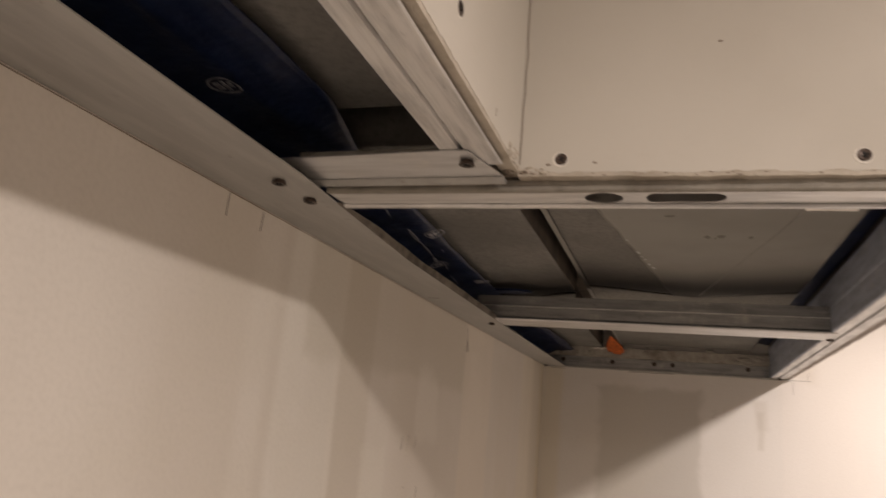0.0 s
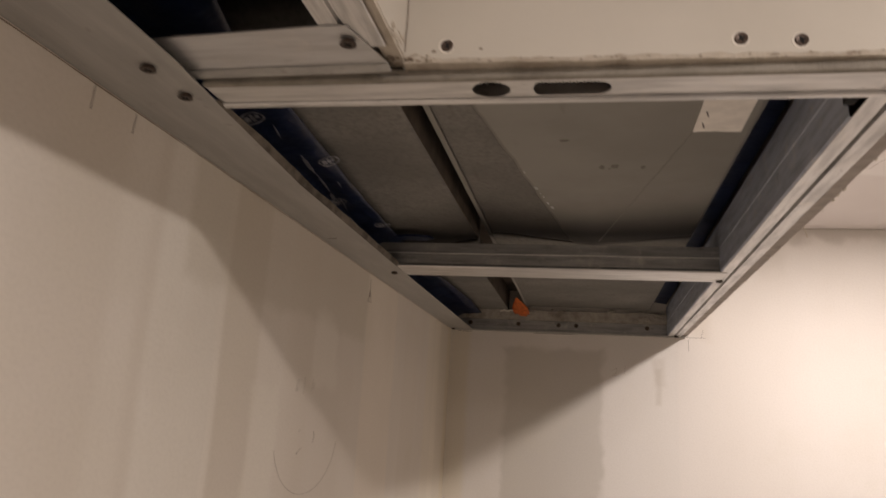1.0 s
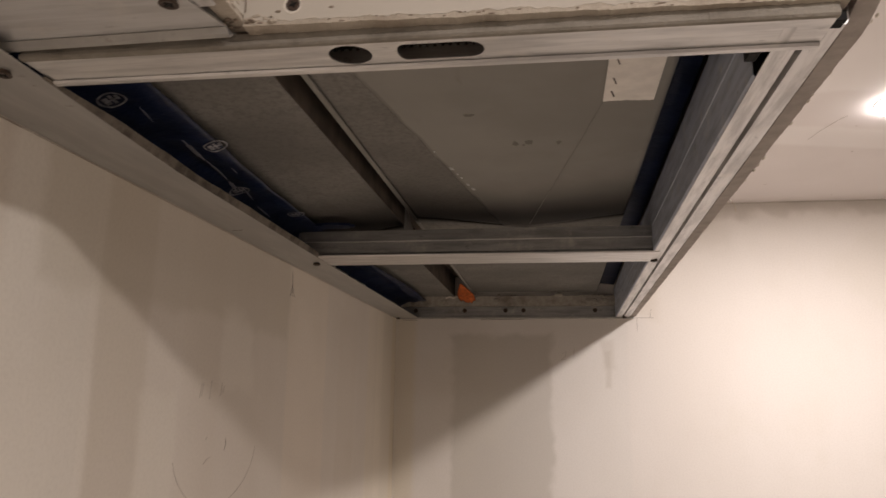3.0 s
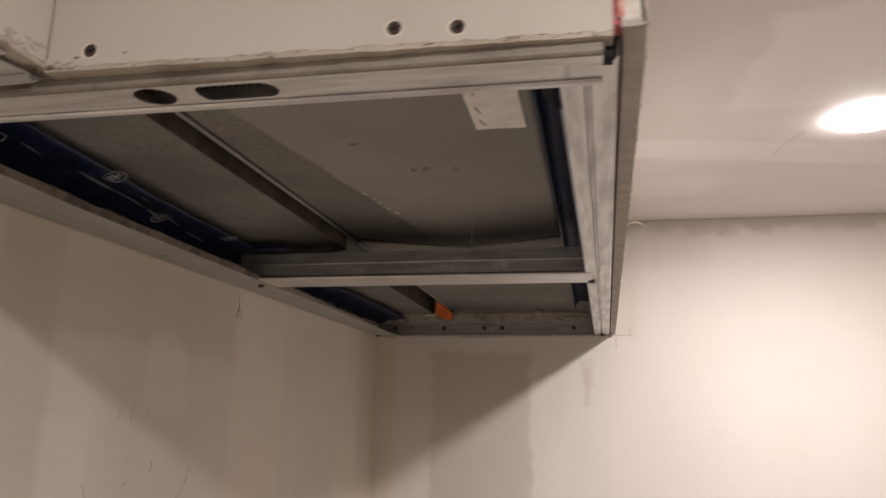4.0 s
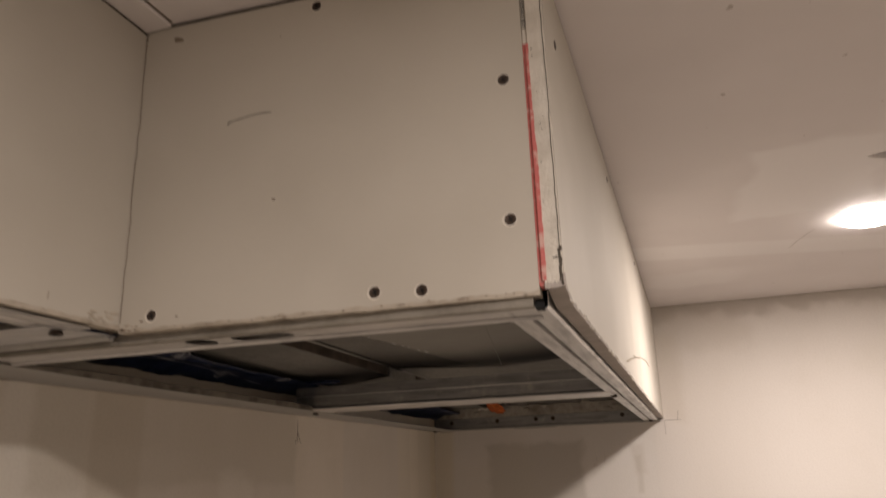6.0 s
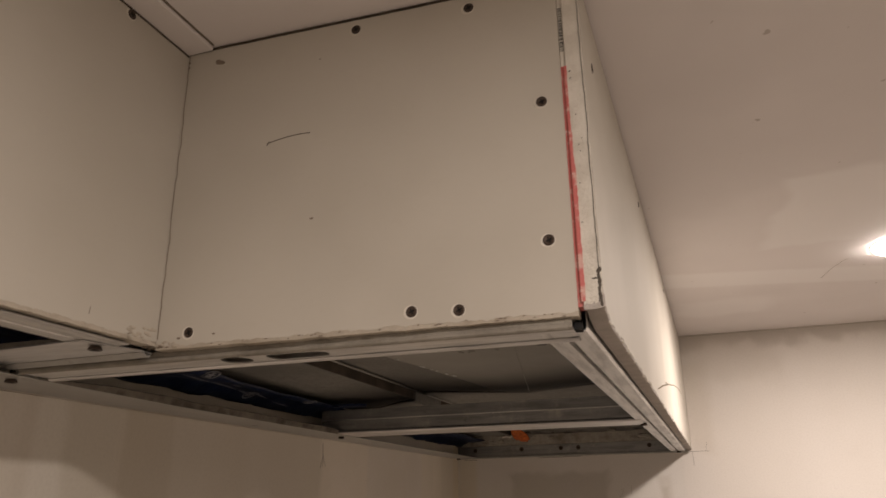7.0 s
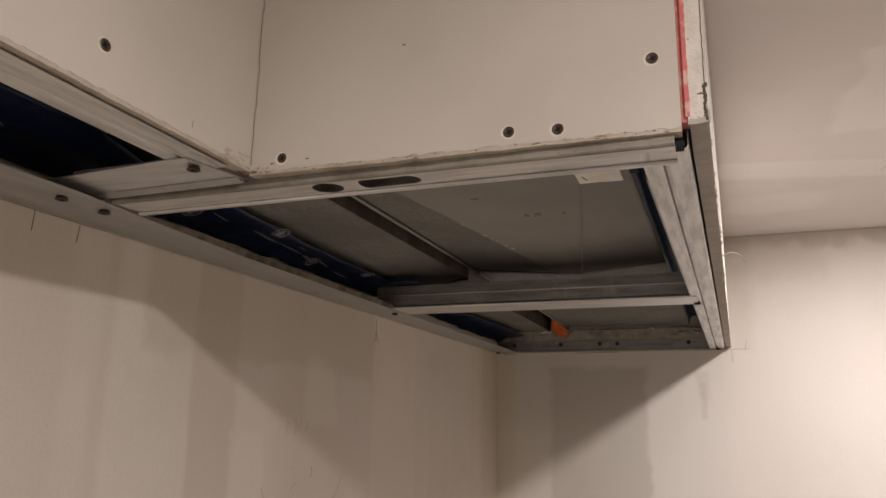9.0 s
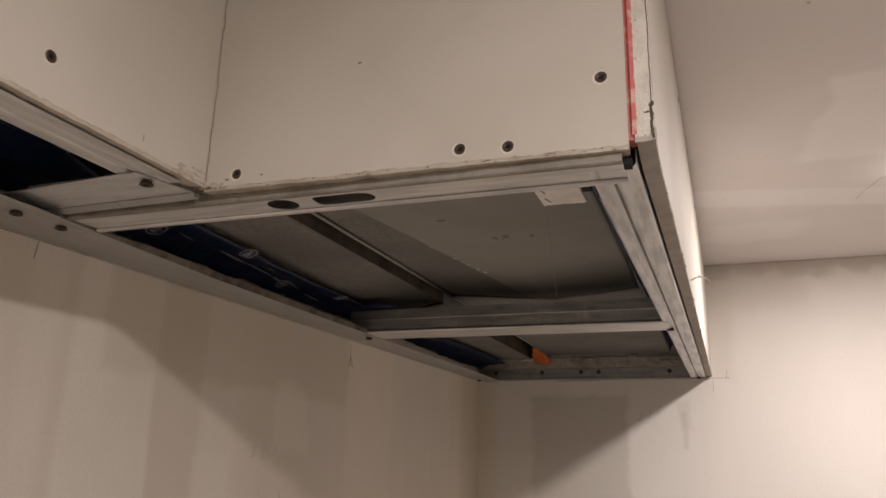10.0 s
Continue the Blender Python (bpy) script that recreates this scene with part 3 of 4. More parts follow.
edge = [(-0.0132 + 0.0012 * min(1.0, max(0.0, i / n - 0.25) * 4) + w[i], 2.502 - 0.184 * i / n) for i in range(n + 1)]
slab(bm, [(-0.0150, 2.3180), (-0.0150, 2.502), *edge], (0.5189, 0.5196), "xz")
ob = part("torn_red_paper", bm, RED, None, "", Matrix.Translation((0.5867, 0, 0)))
ob.parent, ob.matrix_parent_inverse = side, SIDE.inverted()
ob["label"] = "ragged rim of red edge paper"
bm = bmesh.new()
w = wavering(50, 0.25, 0.0017, 31.0, 24.0)
ribbon(bm, [(-0.0018 + w[i], 0.5194, 2.335 + 0.25 * i / 50) for i in range(51)], 0.0005, (0, -0.0003, 0))
random.seed(23)
for k in range(26):
    h = 2.3395 - 0.026 * k / 26
    lathe(bm, [(0.0014, 0.0), (0.0, 0.0004)], 6, 0, pose(-0.0019 + random.uniform(-0.0008, 0.0007), 0.5194, h) @ ON_FACE @ Matrix.Diagonal((random.uniform(0.4, 1.1), random.uniform(0.8, 1.6), 1, 1)))
for k in range(7):
    lathe(bm, [(0.0007, 0.0), (0.0, 0.0004)], 6, 0, pose(-0.0026 - 0.0006 * k, 0.5194, 2.3335 + random.uniform(-0.0005, 0.0005)) @ ON_FACE @ Matrix.Diagonal((1.2, random.uniform(0.4, 0.9), 1, 1)))
for a, z, r in ((-0.011, 2.497, 0.0007), (-0.0108, 2.491, 0.0006), (-0.009, 2.46, 0.0004), (-0.0085, 2.435, 0.0005), (-0.0075, 2.43, 0.0004), (-0.006, 2.44, 0.0004), (-0.0098, 2.405, 0.0005), (-0.0104, 2.375, 0.0005)):
    lathe(bm, [(r, 0.0), (0.0, 0.0005)], 7, 0, pose(a, 0.5194, z) @ ON_FACE)
ob = part("end_scuff", bm, DARK_MARK, None, "", Matrix.Translation((0.5867, 0, 0)))
ob.parent, ob.matrix_parent_inverse = side, SIDE.inverted()
ob["label"] = "dark scrape and split at the panel's end"
bm = bmesh.new()
random.seed(29)
top = [(-0.0137 + 0.0143 * k / 14, 2.3162 + 0.006 * max(0.0, k / 14 - 0.62) / 0.38 + random.uniform(-0.0013, 0.0013)) for k in range(15)]
slab(bm, [(-0.0137, 2.3124), *top, (0.0008, 2.3160), (0.0004, 2.3132), (-0.006, 2.3120)], (0.5193, 0.5218), "xz")
ob = part("dusty_corner", bm, CORE_DUSTY, None, "", Matrix.Translation((0.5867, 0, 0)))
ob.parent, ob.matrix_parent_inverse = side, SIDE.inverted()
ob["label"] = "grey broken lower corner"
# bits of torn paper along the side panel's lower edge
bm = bmesh.new()
random.seed(8)
for i in range(46):
    a = random.uniform(0.0, 1.46)
    s = random.uniform(0.0008, 0.0026)
    bmesh.ops.create_icosphere(bm, subdivisions=1, radius=s, matrix=Matrix.Translation((a, random.uniform(-0.0008, 0.0006), 2.3065 + random.uniform(-0.001, 0.002))) @ Matrix.Diagonal((1.8, 0.6, 0.8, 1)))
part("torn_fringe", bm, EDGE_WHITE, side, "torn white paper bits")
bm = bmesh.new()
curl = [(0.455, -0.001, 2.3190), (0.458, -0.006, 2.3225), (0.464, -0.012, 2.3245), (0.472, -0.018, 2.3240), (0.480, -0.023, 2.3205), (0.484, -0.025, 2.3150)]
ribbon(bm, curl, 0.0016, (0, -0.0006, 0.0003))
ribbon(bm, [(0.464, -0.012, 2.3245), (0.468, -0.009, 2.3275)], 0.0008, (0, -0.0006, 0.0003))
part("paper_shred", bm, WIRE, side, "curled shred of torn paper")

# scuffed lower corner of the narrow panel
bm = bmesh.new()
random.seed(15)
for i in range(22):
    a, z = 1.31 - random.uniform(0.0, 0.03), 2.314 + random.uniform(0.0, 0.012)
    r = random.uniform(0.0006, 0.0022)
    lathe(bm, [(r, 0.0), (r * 0.8, 0.0005), (0.0, 0.0007)], 7, 0, pose(a, 0, z) @ ON_FACE @ Matrix.Diagonal((1.8, 0.7, 1, 1)))
part("scuffs", bm, CORE, narrow, "torn paper scuffs at the corner")
bm = bmesh.new()
ribbon(bm, [(1.238, -0.0001, 2.323), (1.2385, -0.0001, 2.328)], 0.0005, (0, -0.0004, 0))
part("pencil_tick", bm, FAINT, narrow)


# ---- steel profiles ----
def rail(label, m, material, group="steel profiles of the frame"):
    return thing("steel_profile", label, "metal profile", group, "", m)


DOWN = pose(0, 0, 0, 180)        # a screw's head looks down
FRONT_RAIL = pose(0.230, 0.5135, 0.0016, 0, 0, 0.6)
front_rail = rail("galvanised steel channel with a round and a long hole", FRONT_RAIL, ZINC_X)
bm = bmesh.new()
a0, a1 = -0.152, 0.3335
flat = [(a0, 0.0115), (a1, 0.0115), (a1, 0.0412), (a0, 0.0412)]
pierced(bm, flat, [ring_of(0.0575, 0.0270, 0.0135, 0.0122), pill(0.0870, 0.1400, 0.0270, 0.0100)], LOW + 0.0005, LOW + 0.0013)
part("bottom_flange", bm, ZINC_X, front_rail, "bright flange with punched holes")
bm = bmesh.new()
channel(bm, [(0.0092, 2.3084), (0.0092, 2.3036), (0.0082, 2.3028), (0.0082, 2.3012), (0.0090, LOW + 0.0005), (0.0117, LOW + 0.0005)], -0.0008, a1 - a0)
for v in bm.verts:
    v.co.x += a0
# web colour holds dust and, painted in, the shade under the board
part("web", bm, WEB_DUST_SHADE, front_rail, "dusty olive grey web with painted shade")
bm = bmesh.new()
channel(bm, [(0.0410, LOW + 0.0005), (0.0420, LOW - 0.0008), (0.0456, LOW - 0.0008), (0.0470, LOW + 0.0005), (0.0470, 2.3160)], -0.0008, a1 - a0)
for v in bm.verts:
    v.co.x += a0
part("lip", bm, ZINC_X, front_rail, "rolled lip")
# added strip whose dark colour stands in for shade inside the holes
bm = bmesh.new()
add_box(bm, 0.035, 0.165, 0.0240, 0.0465, 2.3150, 2.3200)
for i in range(26):
    add_box(bm, 0.036 + i * 0.005, 0.0375 + i * 0.005, 0.0240, 0.0465, 2.3135, 2.3151)
part("backing_strip", bm, BACKING, front_rail, "added dark ribbed strip, shading the holes")

side_rail = rail("galvanised steel channel with a grooved flange", Matrix.Translation((0, 0, 0.0018)) @ SIDE, ZINC_Y)
bm = bmesh.new()
channel(bm, [(0.0154, 2.326), (0.0154, 2.3030), (0.0166, 2.301), (0.0300, 2.301), (0.0308, 2.3060), (0.0346, 2.3060), (0.0354, 2.301), (0.0485, 2.301)], -0.0008, 1.459)
for v in bm.verts:
    v.co.x += 0.016
part("bottom_flange", bm, ZINC_Y, side_rail, "scuffed flange with a groove")
bm = bmesh.new()
channel(bm, [(0.0485, 2.3010), (0.0498, 2.3022), (0.0506, 2.3330), (0.0496, 2.3338), (0.0496, 2.3346), (0.0508, 2.3354), (0.0516, 2.372), (0.0495, 2.376)], -0.0008, 1.395)
for v in bm.verts:
    v.co.x += 0.080
part("web", bm, WEB, side_rail, "dull bluish web with one bead")
screw(side_rail, pose(0.708, 0.0425, 2.2999) @ DOWN, RAIL_SCREW)
screw(side_rail, pose(1.462, 0.030, 2.2999) @ DOWN, RAIL_SCREW)

narrow_rail = rail("galvanised steel channel of the narrow box", NARROW, ZINC_Y)
bm = bmesh.new()
channel(bm, [(0.0062, 2.3112), (0.0072, 2.3105), (0.0140, 2.3105), (0.0245, 2.3105), (0.0255, 2.3130), (0.0280, 2.3130), (0.0290, 2.3105), (0.0410, 2.3105)], -0.0008, 1.288)
part("bottom_flange", bm, ZINC_Y, narrow_rail, "grooved flange")
bm = bmesh.new()
channel(bm, [(0.0410, 2.3105), (0.0420, 2.3115), (0.0420, 2.335)], -0.0008, 1.262)
part("web", bm, ZINC_DULL, narrow_rail)

wall_rail = rail("dusty steel edge profile screwed along the wall", pose(0, 0, 0), BAND)
bm = bmesh.new()
RIM = [(0.0840, -0.8), (0.0800, 0.48), (0.0745, 0.56), (0.0625, 0.75), (0.0600, 1.1), (0.0590, 1.996)]
slab(bm, [(0.0008, -0.8), *RIM, (0.0008, 1.996)], (LOW, LOW + 0.001), "xy")
part("bottom_flange", bm, BAND, wall_rail, "wide matt flange")
bm = bmesh.new()
n = 200
rows = []
for i in range(n + 1):
    y = 0.545 + 0.655 * i / n
    for (xa, ya), (xb, yb) in zip(RIM, RIM[1:]):
        if ya <= y <= yb + 1e-6:
            x = xa + (xb - xa) * (y - ya) / (yb - ya)
    up = 0.0012 + 0.0065 * min(1.0, (y - 0.545) / 0.12, (1.2 - y) / 0.05) + 0.0012 * noise.noise((y * 17, 4.0, 2.0)) + 0.0006 * noise.noise((y * 70, 1.0, 6.0))
    rows.append([bm.verts.new(p) for p in ((x - 0.0004, y, LOW + 0.0002), (x + 0.0016, y, LOW + 0.0012), (x + 0.0036, y, LOW + up), (x + 0.0028, y, LOW + up + 0.0006), (x - 0.0004, y, LOW + 0.0009))])
for a, b in zip(rows, rows[1:]):
    for k in range(5):
        bm.faces.new((a[k], b[k], b[(k + 1) % 5], a[(k + 1) % 5]))
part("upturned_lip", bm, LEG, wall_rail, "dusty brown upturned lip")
for a, b in ((0.0565, 0.485), (0.0585, 0.531), (0.045, 1.212), (0.010, 1.975), (0.05, -0.2)):
    screw(wall_rail, pose(a, b, LOW - 0.0002) @ DOWN, RAIL_SCREW)
bm = bmesh.new()
for b, l, t in ((0.985, 0.014, -0.002),):
    ribbon(bm, [(0.010, b, LOW - 0.0001), (0.010 + l, b + t, LOW - 0.0001)], 0.0006, (0, 0, -0.0004))
part("pencil_tick", bm, PENCIL, wall_rail)

cross_rail = rail("galvanised steel cross profile with a ribbed web", pose(0.030, 1.168, 0.0014), ZINC_X)
bm = bmesh.new()
channel(bm, [(0.0, LOW + 0.0015), (0.0015, LOW), (0.0705, LOW), (0.072, LOW + 0.0015), (0.072, 2.327)], -0.0008, 0.523)
part("bottom_flange", bm, ZINC_X, cross_rail, "bright bottom flange")
bm = bmesh.new()
channel(bm, [(0.012, 2.337), (0.0, 2.337), (0.0, 2.3225), (0.0035, 2.3205), (0.0035, 2.3045), (0.0, 2.3022), (0.0, 2.3015)], -0.0008, 0.523)
for i in range(86):
    for k in range(3):
        lathe(bm, [(0.0007, 0.0), (0.0, 0.0004)], 5, 0, pose(0.012 + i * 0.0058, 0.0034, 2.3075 + k * 0.0045) @ ON_FACE)
part("web", bm, ZINC_DARK_X, cross_rail, "darker ribbed web with pressed dots")

bm = bmesh.new()
add_box(bm, 0.0, 0.523, -0.0014, -0.0001, 2.3205, 2.3222, 0, 0.0004)
part("bead", bm, ZINC_X, cross_rail, "bright rolled bead")

plate = rail("flat galvanised steel plate joining the profiles", pose(0, 0, 0), ZINC_X)
bm = bmesh.new()
slab(bm, [(0.0500, 0.4660), (0.1900, 0.4580), (0.2070, 0.4590), (0.2200, 0.5080), (0.2200, 0.5200), (0.0500, 0.5250)], (2.3085, 2.3095), "xy")
part("plate", bm, PLATE, plate, "pale steel plate")
bm = bmesh.new()
channel(bm, [(0.0, 2.3085), (0.003, 2.3060), (0.006, 2.3055), (0.008, 2.3075)], -0.0008, 0.165)
part("folded_rim", bm, BAND, plate, "", pose(0.0560, 0.5100, 0, 0, 0, -0.5))
screw(plate, pose(0.2025, 0.4765, 2.3082) @ DOWN, RAIL_SCREW)

back_rail = rail("galvanised steel strip screwed to the end wall", pose(0, 0, 0), ZINC_X)
bm = bmesh.new()
add_box(bm, 0.002, 0.585, 1.9958, 1.9998, 2.3035, 2.3300, 0, 0.0006)
part("web", bm, ZINC_DARK_X, back_rail, "darker strip with screws")
bm = bmesh.new()
add_box(bm, 0.002, 0.598, 1.9890, 1.9996, 2.2985, 2.3030, 0, 0.0008)
part("lower_lip", bm, BAND, back_rail, "pale lower lip")
for a in (0.052, 0.179, 0.283, 0.328, 0.505):
    screw(back_rail, pose(a, 1.9956, 2.3195) @ ON_FACE, RAIL_SCREW)

# black blocks stand in for the dark open rail end and notch
foam = thing("sealing_foam", "black blocks standing in for dark openings in the frame's corner", "foam pad")
bm = bmesh.new()
add_box(bm, 0.3336, 0.3400, 0.0110, 0.0210, LOW + 0.0020, 2.3080, 0, 0.0006)
part("pad", bm, OPENING_BLACK, foam, "", FRONT)
bm = bmesh.new()
add_box(bm, 0.2990, 0.3060, 0.0490, 0.0620, LOW + 0.0032, 2.3110, 0, 0.0006)
part("pad", bm, OPENING_BLACK, foam, "", FRONT)

# ---- the duct inside the box ----
CREASE = (0.492, 0.580, 0.372, 1.246)     # faint line across the cover sheet: from x, y to x, y
DZ = 2.366
duct = thing("air_duct", "grey board air duct lying inside the dropped box", "air duct")


def sag(x):
    """Where the front length of the duct ends, drawn along the dark streak: two shallow arcs that meet in a point."""
    pts = ((0.02, 1.300), (0.05, 1.300), (0.185, 1.2055), (0.20, 1.2015), (0.363, 1.270), (0.52, 1.204))
    for (xa, ya), (xb, yb) in zip(pts, pts[1:]):
        if x <= xb:
            k = max(0.0, (x - xa) / (xb - xa))
            return ya + (yb - ya) * (k * k * (3 - 2 * k) * 0.6 + k * 0.4) + 0.003 * noise.noise((x * 25, 1.0, 4.0))
    return pts[-1][1]


def duct_length(left, x1, y0, low, nx, thick=0.05):
    """A board whose far end bends up into the gap before the next length; left gives its edge at each y."""
    bm = bmesh.new()
    ny = 60
    rows = []
    for i in range(nx + 1):
        row = []
        for j in range(ny + 1):
            k = i / nx
            x = left(y0 + 0.62 * j / ny) * (1 - k) + x1 * k
            end = sag(x) + 0.0045
            y = y0 + (end - y0) * j / ny
            d = max(0.0, (y - (end - 0.105)) / 0.105)
            row.append(bm.verts.new((x, y, low + 0.0020 * d * d)))
        rows.append(row)
    for a, b in zip(rows, rows[1:]):
        for j in range(ny):
            bm.faces.new((a[j], b[j], b[j + 1], a[j + 1])).smooth = True
    made = bmesh.ops.extrude_face_region(bm, geom=list(bm.faces))
    bmesh.ops.translate(bm, vec=(0, 0, thick), verts=[g for g in made["geom"] if isinstance(g, bmesh.types.BMVert)])
    return bm


def slant(y):
    return 0.228 + 0.170 * (y - 0.60) + 0.0025 * noise.noise((y * 22, 1.0, 0.0)) + 0.0012 * noise.noise((y * 90, 2.0, 0.0))


def duct_rest(x0, x1, far, low):
    """The length behind it, with the same curved end."""
    bm = bmesh.new()
    n = 40
    near = [(x0 + (x1 - x0) * i / n, sag(x0 + (x1 - x0) * i / n) + 0.005) for i in range(n + 1)]
    slab(bm, near + [(far, 1.42), (far, 1.990), (x0, 1.990)], (low, low + 0.10), "xy")
    return bm


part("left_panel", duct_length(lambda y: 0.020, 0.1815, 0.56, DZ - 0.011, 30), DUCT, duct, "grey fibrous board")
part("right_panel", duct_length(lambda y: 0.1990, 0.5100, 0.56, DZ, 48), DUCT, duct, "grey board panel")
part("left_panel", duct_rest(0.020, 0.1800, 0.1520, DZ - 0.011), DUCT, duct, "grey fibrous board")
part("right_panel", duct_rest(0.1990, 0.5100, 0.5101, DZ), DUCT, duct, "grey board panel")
# added strips: the recess's shade is put into their dark brown
part("groove_liner", box_mesh(0.1817, 0.1828, 0.56, 1.205, DZ - 0.0104, DZ + 0.039), GROOVE, duct, "brown side of the groove, shade painted in")
part("groove_liner", box_mesh(0.1522, 0.1533, 1.430, 1.990, DZ - 0.0104, DZ + 0.039), GROOVE, duct, "brown side of the groove, shade painted in")
part("groove_back", box_mesh(0.1400, 0.2150, 0.56, 1.990, DZ + 0.040, DZ + 0.055), GROOVE, duct, "brown bottom of the groove, shade painted in")
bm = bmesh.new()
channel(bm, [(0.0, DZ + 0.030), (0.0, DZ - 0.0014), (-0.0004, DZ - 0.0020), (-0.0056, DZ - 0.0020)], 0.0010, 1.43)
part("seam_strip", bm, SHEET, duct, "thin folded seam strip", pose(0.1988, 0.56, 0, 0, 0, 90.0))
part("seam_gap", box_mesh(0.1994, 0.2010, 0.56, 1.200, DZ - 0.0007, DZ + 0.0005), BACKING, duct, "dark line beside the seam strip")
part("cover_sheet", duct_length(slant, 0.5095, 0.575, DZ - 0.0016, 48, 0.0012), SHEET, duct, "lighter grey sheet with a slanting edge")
bm = bmesh.new()
for b, s in ((0.962, 0.005), (1.030, 0.0035), (1.050, 0.005), (0.90, 0.002), (1.0, 0.0025), (0.985, 0.002)):
    a = slant(b) + 0.0008
    slab(bm, [(a - 0.4 * s, b - s), (a + 0.3 * s, b - 0.6 * s), (a + 0.5 * s, b + s), (a - 0.2 * s, b + 0.7 * s)], (DZ - 0.0024, DZ - 0.0017), "xy")
part("paper_fleck", bm, INK_WHITE, duct, "white torn flecks")
bm = bmesh.new()
for a, b, rx, ry in ((0.369, 0.885, 0.0035, 0.006), (0.384, 0.882, 0.004, 0.007), (0.415, 0.885, 0.0025, 0.005), (0.378, 0.89, 0.0015, 0.002), (0.33, 0.80, 0.005, 0.003)):
    slab(bm, [(a + rx * k * math.cos(u), b + ry * k * math.sin(u)) for u, k in [(i * math.tau / 18, 1 + 0.7 * noise.noise((i * 0.9, a * 50, b))) for i in range(18)]], (DZ - 0.0020, DZ - 0.0017), "xy")
part("stain", bm, plain("grey_stain", (0.205, 0.195, 0.175), 0.9), duct, "small dark stains")
bm = bmesh.new()
w = wavering(40, 0.5, 0.0012, 97.0, 14.0)
ribbon(bm, [(CREASE[0] + (CREASE[2] - CREASE[0]) * i / 40 + w[i], CREASE[1] + (CREASE[3] - CREASE[1]) * i / 40, DZ - 0.0017) for i in range(41)], 0.0009, (0, 0, -0.0003))
part("crease", bm, plain("faint_sheet_crease", (0.248, 0.240, 0.220), 0.85), duct, "faint line across the sheet")
part("narrow_panel", box_mesh(0.040, 0.2030, -0.80, 0.5000, 2.362, 2.42), DUCT, duct, "grey fibrous board over the narrow box")

ledge = thing("mortar_ledge", "rough grey mortar ledge behind the steel plate", "mortar")
part("ledge", box_mesh(0.075, 0.1900, 0.4760, 0.4840, 2.3100, 2.3185, 0.002), MORTAR, ledge)
bm = bmesh.new()
n = 120
w = wavering(n, 0.57, 0.004, 51.0, 30.0)
slab(bm, [(0.0, 2.3302), (0.565, 2.3302)] + [(0.565 * (1 - i / n), 2.356 + w[i]) for i in range(n + 1)], (1.9850, 1.9996), "xz")
mortar = thing("mortar_bed", "rough grey mortar above the strip on the end wall", "mortar")
part("bed", bm, MORTAR, mortar)
random.seed(5)
bm = bmesh.new()
for i in range(40):
    s = random.uniform(0.002, 0.006)
    bmesh.ops.create_icosphere(bm, subdivisions=1, radius=s, matrix=Matrix.Translation((random.uniform(0.01, 0.56), 1.986, random.uniform(2.336, 2.360))) @ Matrix.Diagonal((2.2, 0.7, 1, 1)))
part("lump", bm, MORTAR, mortar)

tab = thing("paper_label", "torn cream paper label stuck under the duct", "label")
bm = bmesh.new()
w = wavering(24, 0.045, 0.004, 61.0, 90.0)
slab(bm, [(0.4545, 0.58), (0.4995, 0.58)] + [(0.4995 - 0.045 * i / 24, 0.778 + w[i]) for i in range(25)], (DZ - 0.0030, DZ - 0.0020), "xy")
part("label_paper", bm, LABEL, tab)
bm = bmesh.new()
for b in (0.690, 0.728, 0.755):
    ribbon(bm, [(0.4605, b, DZ - 0.0030), (0.4635, b + 0.012, DZ - 0.0030)], 0.0014, (0, 0, -0.0003))
part("print_mark", bm, PENCIL, tab, "small dark print")


# ---- blue film beside the duct ----
def film_height(x, y):
    z = 2.341 + 0.003 * noise.noise((x * 30, y * 5, 2.0)) + 0.002 * noise.noise((x * 70, y * 16, 7.0))
    z += 0.005 * max(0.0, (x - 0.066) / 0.02)
    z -= 0.010 * max(0.0, (0.034 - x) / 0.020) ** 1.2
    z -= 0.004 * math.exp(-((x - 0.030) / 0.012) ** 2) * max(0.0, noise.noise((1.0, y * 4, 3.0)) + 0.3)
    return z


film = thing("plastic_film", "crumpled dark blue plastic film with white round prints", "plastic film")
bm = bmesh.new()
nx, ny = 16, 260
rows = []
for j in range(ny + 1):
    y = -0.80 + 2.785 * j / ny
    right = 0.085 - 0.020 * max(0.0, min(1.0, (y - 0.6) / 0.5)) + 0.019 * max(0.0, min(1.0, (0.56 - y) / 0.1)) + 0.0015 * noise.noise((y * 9, 0.0, 0.0)) + 0.016 * max(0.0, min(1.0, (y - 1.30) / 0.5))
    left = 0.012 + 0.005 * noise.noise((y * 14, 3.0, 0.0)) + 0.003 * noise.noise((y * 60, 5.0, 0.0))
    rows.append([bm.verts.new((left + (right - left) * i / nx, y, film_height(left + (right - left) * i / nx, y))) for i in range(nx + 1)])
for a, b in zip(rows, rows[1:]):
    for i in range(nx):
        bm.faces.new((a[i], a[i + 1], b[i + 1], b[i]))
made = bmesh.ops.extrude_face_region(bm, geom=list(bm.faces))
bmesh.ops.translate(bm, vec=(0, 0, 0.0012), verts=[g for g in made["geom"] if isinstance(g, bmesh.types.BMVert)])
for f in bm.faces:
    f.smooth = True
part("sheet", bm, FILM, film)
bm = bmesh.new()
n = 26
slab(bm, [(0.084 + 0.036 * k * math.cos(u), 1.150 + 0.013 * k * math.sin(u)) for u, k in [(i * math.tau / n, 1 + 0.4 * noise.noise((i * 0.7, 3.0, 1.0))) for i in range(n)]], (2.3415, 2.3450), "xy")
part("flap", bm, FILM, film, "crumpled dark flap at the cross profile")


